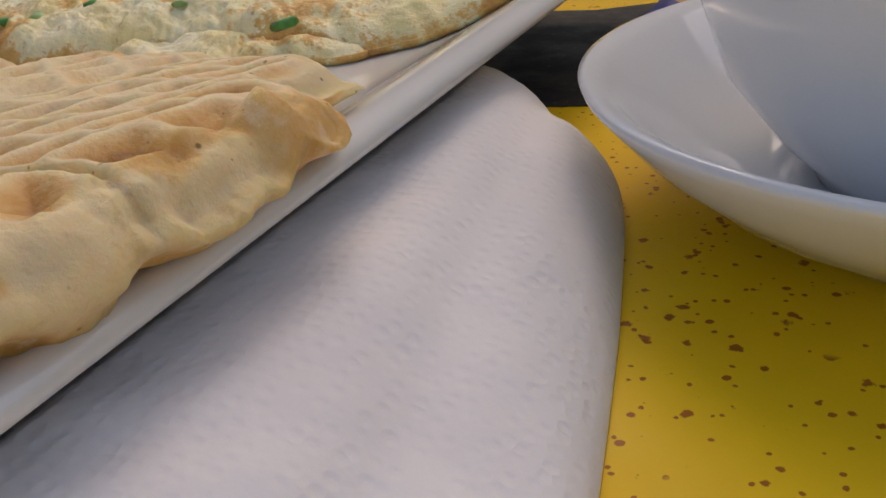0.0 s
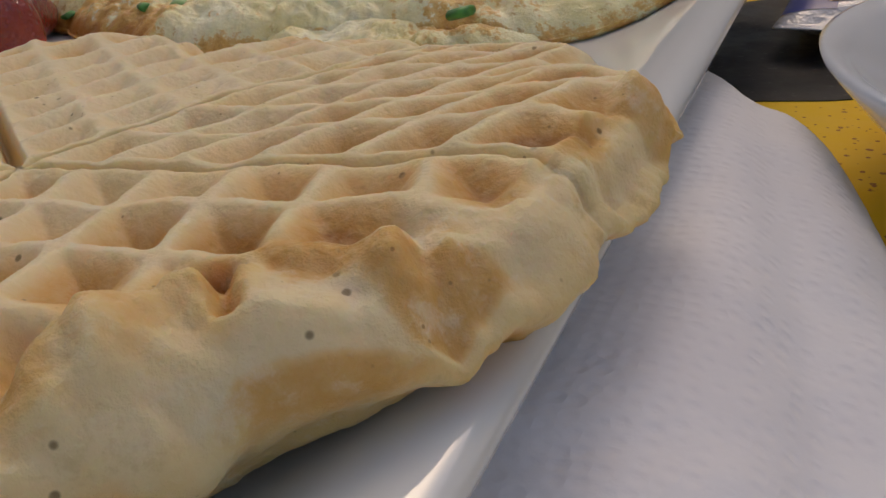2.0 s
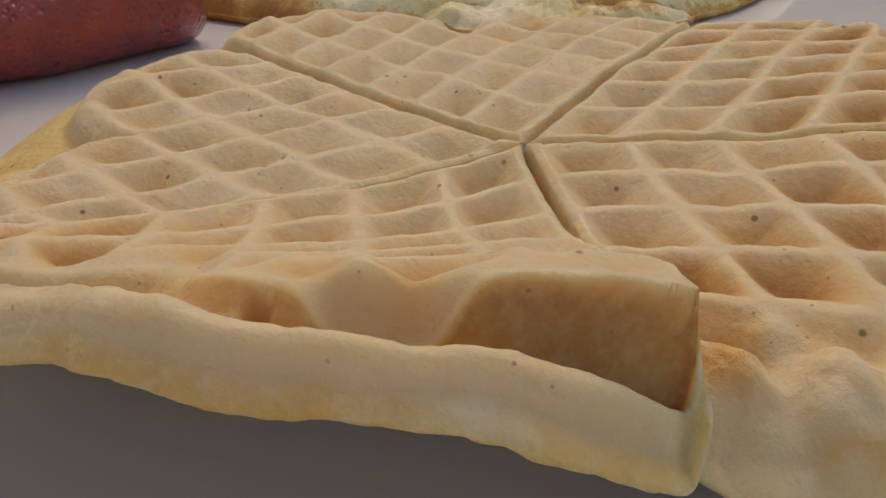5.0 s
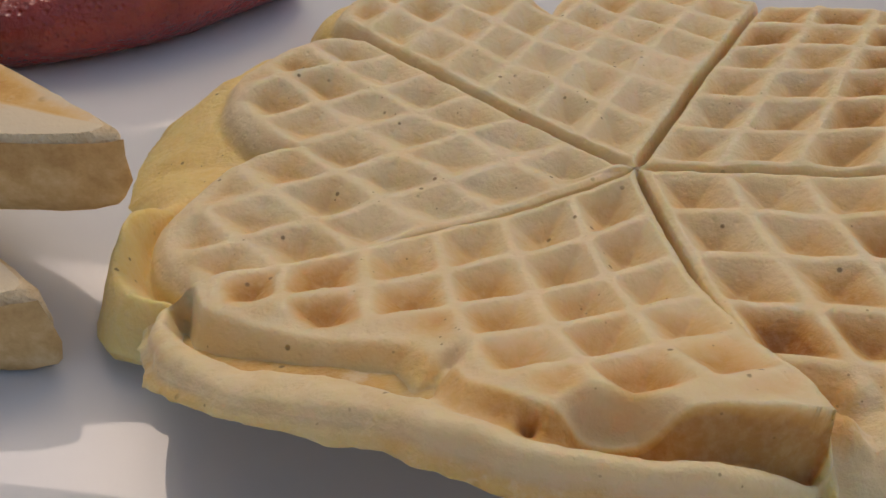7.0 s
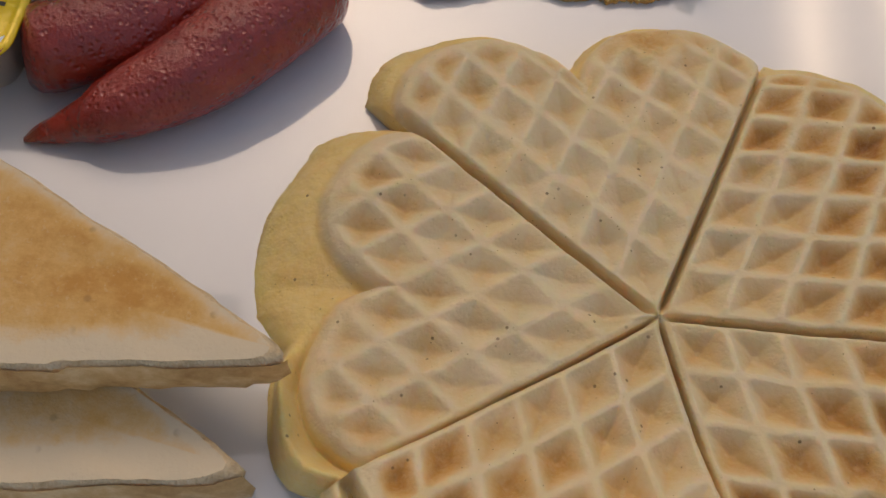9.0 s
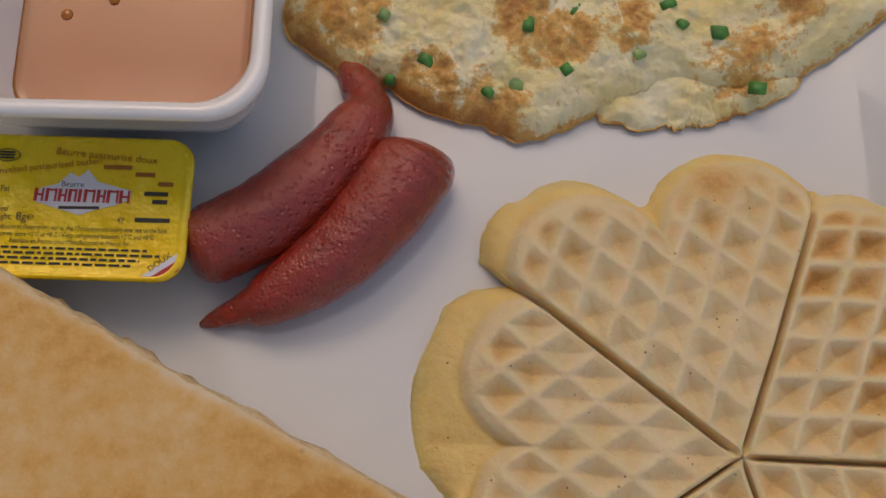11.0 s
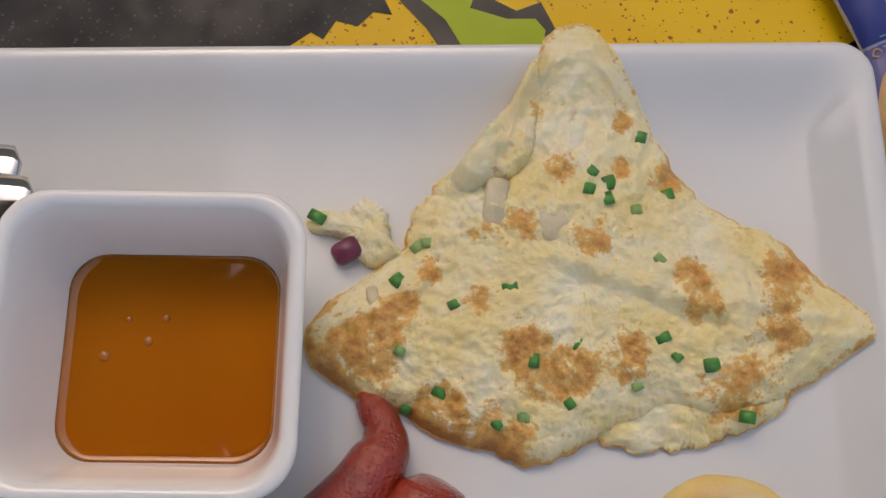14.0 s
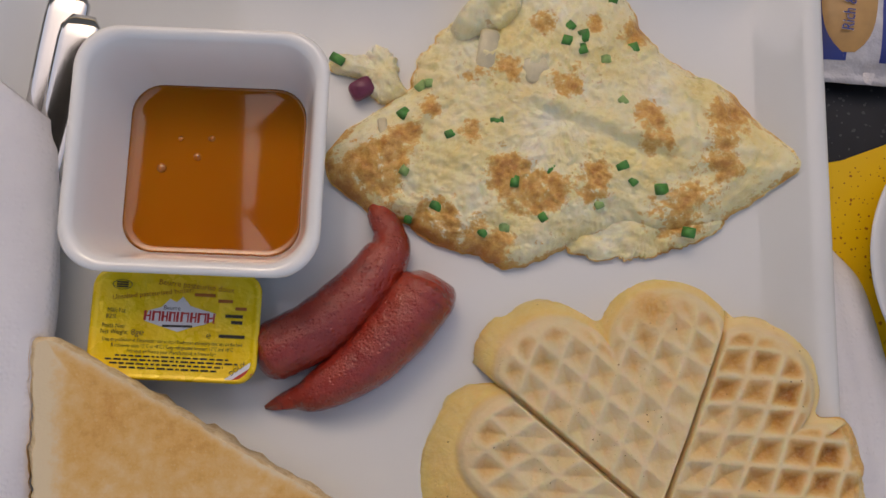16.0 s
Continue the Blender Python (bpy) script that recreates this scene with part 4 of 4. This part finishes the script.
for k, (x0, w) in enumerate(((-0.98, 0.22), (-0.72, 0.26), (-0.43, 0.2), (-0.2, 0.2), (0.03, 0.09), (0.16, 0.26), (0.46, 0.2), (0.69, 0.27), (0.98, 0.24))):
    flat("emblem_bar", [(x0, 0.11), (x0 + 0.075, 0.11), (x0 + 0.085, 0.42), (x0 + 0.01, 0.42)], PZ - 0.005, M_INK_RED, lid, 0.008)
    if w > 0.1:
        flat("emblem_bar", [(x0 + w - 0.05, 0.11), (x0 + w, 0.11), (x0 + w + 0.01, 0.42), (x0 + w - 0.04, 0.42)], PZ - 0.005, M_INK_RED, lid, 0.008)
        yy = 0.36 if k % 2 else 0.24
        flat("emblem_bar", [(x0 + 0.07, yy), (x0 + w - 0.04, yy), (x0 + w - 0.04, yy + 0.05), (x0 + 0.07, yy + 0.05)], PZ - 0.004, M_INK_RED, lid, 0.008)
flat("emblem_bar", [(-0.38, -0.07), (0.55, -0.05), (0.55, 0.02), (-0.38, 0.0)], PZ - 0.005, M_INK, lid, 0.008)
words("Beurre", 0.19, (-0.12, 0.53), M_INK, lid, z=PZ, align="CENTER")
for text, size, x, y, mat, turn in (("Beurre pasteuris\u00e9 doux", 0.25, -0.6, 1.33, M_INK_BROWN, -4), ("Unsalted pasteurised butter/", 0.22, -2.0, 0.78, M_INK_BROWN, 8)):
    words(text, size, (x, y), mat, lid, z=PZ, turn=turn)
words("Milk Fat", 0.21, (-2.12, 0.38), M_INK, lid, z=PZ, squeeze=0.85)
words("82%", 0.2, (-2.15, 0.19), M_INK, lid, z=PZ)
words("Poids Net/", 0.2, (-2.25, -0.10), M_INK, lid, z=PZ, squeeze=0.85)
words("Net Weight:", 0.2, (-2.28, -0.29), M_INK, lid, z=PZ, squeeze=0.85)
words("8g\u212e", 0.27, (-1.33, -0.28), M_INK, lid, z=PZ)
words("\u212e", 0.27, (1.0, -0.28), M_INK, lid, z=PZ)
for text, y, size, sq in (("Date de production et d'expiration : voir au dos / Production and expiry date: see on the back", -0.52, 0.165, 0.69),
                          ("A conserver entre +2\u00b0C et +8\u00b0C / Keep refrigerated between +2\u00b0C and +8\u00b0C", -0.69, 0.165, 0.72),
                          ("Fabriqu\u00e9 en France pour/Manufactured in France for:", -0.85, 0.165, 0.78)):
    words(text, size, (-0.02, y), M_INK, lid, z=PZ, squeeze=sq, align="CENTER")
rng = random.Random(3)
for y, x0, x1, h in ((-1.0, -1.75, 1.75, 0.05), (-1.12, -2.05, 2.05, 0.055), (-1.24, -1.9, 1.6, 0.055), (-1.36, -1.6, 1.45, 0.055)):
    x = x0
    while x < x1:
        w = rng.uniform(0.08, 0.26)
        flat("print_bar", [(x, y - h / 2), (min(x + w, x1), y - h / 2), (min(x + w, x1), y + h / 2), (x, y + h / 2)], PZ - 0.004, M_INK, lid, 0.008)
        x += w + 0.06
for x0, x1, y, m in ((1.55, 2.1, 0.36, M_INK), (1.75, 2.1, 0.17, M_INK), (1.4, 2.2, -0.27, M_INK), (0.55, 1.2, 0.98, M_INK_BROWN), (1.3, 1.75, 0.82, M_INK_BROWN), (1.85, 2.2, 0.6, M_INK_BROWN)):
    flat("print_bar", [(x0, y - 0.05), (x1, y - 0.05), (x1, y + 0.05), (x0, y + 0.05)], PZ - 0.004, m, lid, 0.008)
part("oval_stamp", loft([[(-1.72 + a * math.cos(t * 0.2618), 1.2 + a * 0.5 * math.sin(t * 0.2618), z) for t in range(24)] for a, z in ((0.31, PZ - 0.01), (0.31, PZ + 0.002), (0.285, PZ + 0.002), (0.285, PZ - 0.01))], False, False), M_INK, lid)
for y in (1.27, 1.2, 1.13):
    flat("print_bar", [(-1.9, y - 0.022), (-1.54, y - 0.022), (-1.54, y + 0.022), (-1.9, y + 0.022)], PZ - 0.004, M_INK, lid, 0.008)
flat("corner_flag", [(1.62, -1.62), (2.25, -1.6), (2.5, -1.42), (2.56, -0.95)], PZ - 0.012, M_INK_WHITE, lid, 0.012, "white corner band")
flat("corner_flag", [(1.85, -1.63), (2.25, -1.61), (2.5, -1.44), (2.57, -1.12)], PZ + 0.002, M_INK_RED, lid, 0.006, "red corner flag")
words("DOUX", 0.2, (1.83, -1.44), M_INK, lid, z=PZ + 0.004, turn=38)

# ---------------------------------------------------------------- napkins and cutlery


def build_napkin_flat():
    outline = [(2.8, -14), (2.8, -6), (3.0, 4), (3.5, 9.8), (4.3, 11.3), (5.3, 10.6), (6.6, 8.95), (7.7, 7.6), (8.5, 4.6), (9.05, 1.9), (9.55, -1.0), (10.1, -5), (10.6, -14), (6, -16)]
    c = (5.6, -1.0)
    th, rad = polar_radius(catmull(outline, 14, True), c, 360)

    def top(x, y, s):
        h = (0.75 + 0.85 * sstep(x, 9.0, 6.3)) * (1 - s ** 9) ** 0.6
        h += 0.16 * sstep(s, 1.0, 0.9) * fbm(x, y, 0.0, 0.28) - 0.14 * fold(x, y, 6.2, 9.0, 8.3, -3.0, 0.35) * sstep(s, 1, .93)
        cap = min(1.9, 0.2 + plate_under(x)) if x < PX1 else 9
        return max(0.04, min(h + 0.05 + 0.03 * wob(x, y, 0, 1.5), cap))
    geo = polar_solid(th, rad, c, 90, top, lambda x, y, s: 0.015, 1.6)
    return tagged(part("paper_napkin", geo, M_PAPER), "folded white embossed paper napkin tucked under the plate rim", "napkin")


def plate_under(x):
    e = max(PX1 - x, 0.0)
    return float(np.interp(e, [0, 0.3, 1.0, 2.0, 3.2, 5.2], [2.0, 1.9, 1.5, 0.85, 0.5, 0.3])) - 0.25


build_napkin_flat()


def build_napkin_roll():
    rings, n = [], 36
    for k in range(70):
        f = k / 69
        y = 13.4 - 24.0 * f
        cx = -20.75 + 0.25 * math.sin(f * 5) - 0.2 * sstep(f, 0.15, 0.0)
        ring = []
        for i in range(n):
            t = 2 * math.pi * i / n
            w, h = 1.75 + 0.12 * wob(f * 9, 1.0), 0.95
            x = cx + w * math.copysign(abs(math.cos(t)) ** 0.8, math.cos(t)) * (1 + 0.05 * fbm(math.cos(t) * 2, f * 6, math.sin(t)))
            z = 3.05 + h * math.sin(t) * (1 + 0.08 * fbm(math.cos(t) * 2, f * 8, 3.0))
            yy = y - (x - cx) * 0.75 * sstep(f, 0.12, 0.0)
            ring.append((x, yy, z))
        rings.append(ring)
    return tagged(part("napkin_roll", loft(rings), M_PAPER), "white embossed paper napkin wrapped round the cutlery", "napkin")


build_napkin_roll()


def handle(x0, y0, x1, y1, z0, z1, w, label):
    """The flat end of a knife or fork handle from deep in the napkin to its rounded tip."""
    rings = []
    dx, dy = x1 - x0, y1 - y0
    d = math.hypot(dx, dy)
    nx, ny = -dy / d, dx / d
    for k in range(25):
        f = k / 24
        end = math.sqrt(max(0.0, 1 - (max(0.0, f - 0.93) / 0.07) ** 2))
        ww = (0.42 + (w - 0.42) * sstep(f, 0.1, 0.95)) * (0.55 + 0.45 * end)
        hh = (0.16 + 0.05 * f) * (0.35 + 0.65 * end)
        ring = []
        for i in range(20):
            t = 2 * math.pi * i / 20
            u = math.copysign(abs(math.cos(t)) ** 0.55, math.cos(t)) * ww
            v = math.copysign(abs(math.sin(t)) ** 0.75, math.sin(t)) * hh
            ring.append((x0 + dx * f + nx * u, y0 + dy * f + ny * u, z0 + (z1 - z0) * f + v))
        rings.append(ring)
    return tagged(part("cutlery_handle", loft(rings), M_STEEL), label, "cutlery", "cutlery in the napkin")


handle(-20.6, 6.0, -19.1, 16.75, 3.0, 2.7, 0.72, "polished steel knife handle sticking out of the napkin")
handle(-20.0, 6.0, -18.5, 15.7, 3.15, 3.1, 0.70, "polished steel fork handle sticking out of the napkin")

# ---------------------------------------------------------------- cup and saucer
SC = (12.5, 8.2)
saucer = tagged(part("saucer", loft([circle(r, z, 96) for r, z in ((2.0, 0.25), (2.3, 0.0), (2.6, 0.0), (2.8, 0.25), (3.9, 0.75), (4.7, 1.4), (5.15, 1.9), (5.32, 2.1), (5.35, 2.2), (5.25, 2.24),
                                                     (4.95, 2.08), (4.5, 1.6), (3.9, 1.12), (3.3, 0.82), (2.7, 0.66), (2.55, 0.72), (2.4, 0.62), (1.0, 0.57))]), M_CUP),
                "white glazed saucer standing on the yellow table", "saucer")
saucer.matrix_basis = pose(SC[0] * CM, SC[1] * CM, 0.0)
cup = thing("cup", "white glazed coffee cup on its saucer", "cup", (SC[0], SC[1], 0.62))
part("bowl", loft([circle(r, z, 96) for r, z in ((1.8, 0.12), (1.95, 0.0), (2.15, 0.0), (2.25, 0.2), (2.7, 0.6), (3.4, 1.5), (3.8, 2.6), (4.12, 4.2), (4.2, 5.6), (4.18, 5.72), (4.08, 5.74), (3.98, 5.6),
                                                (3.85, 4.0), (3.6, 2.4), (3.2, 1.4), (2.4, 0.8), (1.0, 0.7))]), M_CUP, cup)
hp = catmull([(3.9, 0, 4.9), (5.0, 0, 5.0), (5.9, 0, 4.2), (5.6, 0, 2.9), (4.6, 0, 2.1), (3.7, 0, 2.0)], 8)
hr = []
for k, p in enumerate(hp):
    a, b = hp[max(k - 1, 0)], hp[min(k + 1, len(hp) - 1)]
    d = (b - a) / np.linalg.norm(b - a)
    nrm = np.array([-d[2], 0, d[0]])
    hr.append([tuple(p + nrm * 0.32 * math.cos(t * math.pi / 6) + np.array([0, 0.5 * math.sin(t * math.pi / 6), 0])) for t in range(12)])
part("handle", loft(hr), M_CUP, cup)

# ---------------------------------------------------------------- creamer sachets


def sachet(x, y, z, w, l, turn, label, rich):
    ob = thing("creamer_sachet", label, "sachet", (x, y, z), "creamer sachets", turn)
    nx, ny = 18, 30

    def hgt(u, v):
        p = max(0.0, (1 - abs(u) ** 3)) ** 0.6 * max(0.0, (1 - (abs(v) / 0.86) ** 4)) ** 0.6 if abs(v) < 0.86 else 0.0
        return 0.55 * p + 0.05 * wob(u * 3, v * 4, x) * (1 if p else 0.6)
    verts, faces = [], []
    for side in (1, -1):
        for j in range(ny + 1):
            for i in range(nx + 1):
                u, v = 2 * i / nx - 1, 2 * j / ny - 1
                verts.append((u * w / 2, v * l / 2, 0.62 + side * (hgt(u, v) + 0.015)))
    row = nx + 1
    base = row * (ny + 1)
    for j in range(ny):
        for i in range(nx):
            q = (j * row + i, j * row + i + 1, (j + 1) * row + i + 1, (j + 1) * row + i)
            faces.append(q)
            faces.append(tuple(base + k for k in reversed(q)))
    rim = [i for i in range(row)] + [j * row + nx for j in range(1, ny + 1)] + [ny * row + i for i in range(nx - 1, -1, -1)] + [j * row for j in range(ny - 1, 0, -1)]
    for a, b in zip(rim, rim[1:] + rim[:1]):
        faces.append((b, a, base + a, base + b))
    part("film_pouch", (verts, faces), M_FILM, ob, "crinkled clear-edged film")

    def patch(name, u0, u1, v0, v1, material, lift, oval=False, lab=""):
        vs, fs, n, m = [], [], 12, 16
        for j in range(m + 1):
            for i in range(n + 1):
                a, b = 2 * i / n - 1, 2 * j / m - 1
                if oval:
                    a *= math.sqrt(max(0.05, 1 - abs(b) ** 2.6))
                u, v = (u0 + u1) / 2 + a * (u1 - u0) / 2, (v0 + v1) / 2 + b * (v1 - v0) / 2
                vs.append((u * w / 2, v * l / 2, 0.635 + hgt(u, v) + lift))
        for j in range(m):
            for i in range(n):
                fs.append((j * (n + 1) + i, j * (n + 1) + i + 1, (j + 1) * (n + 1) + i + 1, (j + 1) * (n + 1) + i))
        return part(name, (vs, fs), material, ob, lab)
    patch("print_block", -0.98, -0.35, -0.78, 0.80, M_INK_BLUE, 0.01, lab="dark blue printed band")
    patch("print_block", 0.3, 0.9, -0.78, 0.2, M_INK_BLUE, 0.01)
    if rich:
        patch("print_oval", -0.85, 0.2, -0.7, 0.62, M_INK_TAN, 0.02, True, "tan printed oval")
        words("Rich & Creamy", 0.62, (-0.32 * w / 2, -0.02 * l), M_INK_WHITE, ob, "lettering", 86, 1.245, 0.78, "CENTER")
        words("Rich & Creamy", 0.60, (-0.32 * w / 2, -0.02 * l), M_INK_BLUE, ob, "lettering", 86, 1.26, 0.80, "CENTER")
        words("EVA", 0.9, (0.6 * w / 2, -0.3 * l), M_INK_WHITE, ob, "lettering", 86, 1.2, 0.9, "CENTER")
        words("D", 0.5, (-0.78 * w / 2, 0.30 * l), M_INK_TAN, ob, "lettering", 86, 0.95)
    return ob


sachet(8.0, 17.9, 0.05, 3.6, 6.6, -4, "creamer sachet with blue and tan print on the dark table area", True)
sachet(7.3, 23.0, 0.10, 3.6, 5.5, 20, "white and blue creamer sachet lying behind another", False)
sachet(12.0, 19.0, 0.05, 3.6, 6.6, 10, "white and blue creamer sachet lying beside another", False)
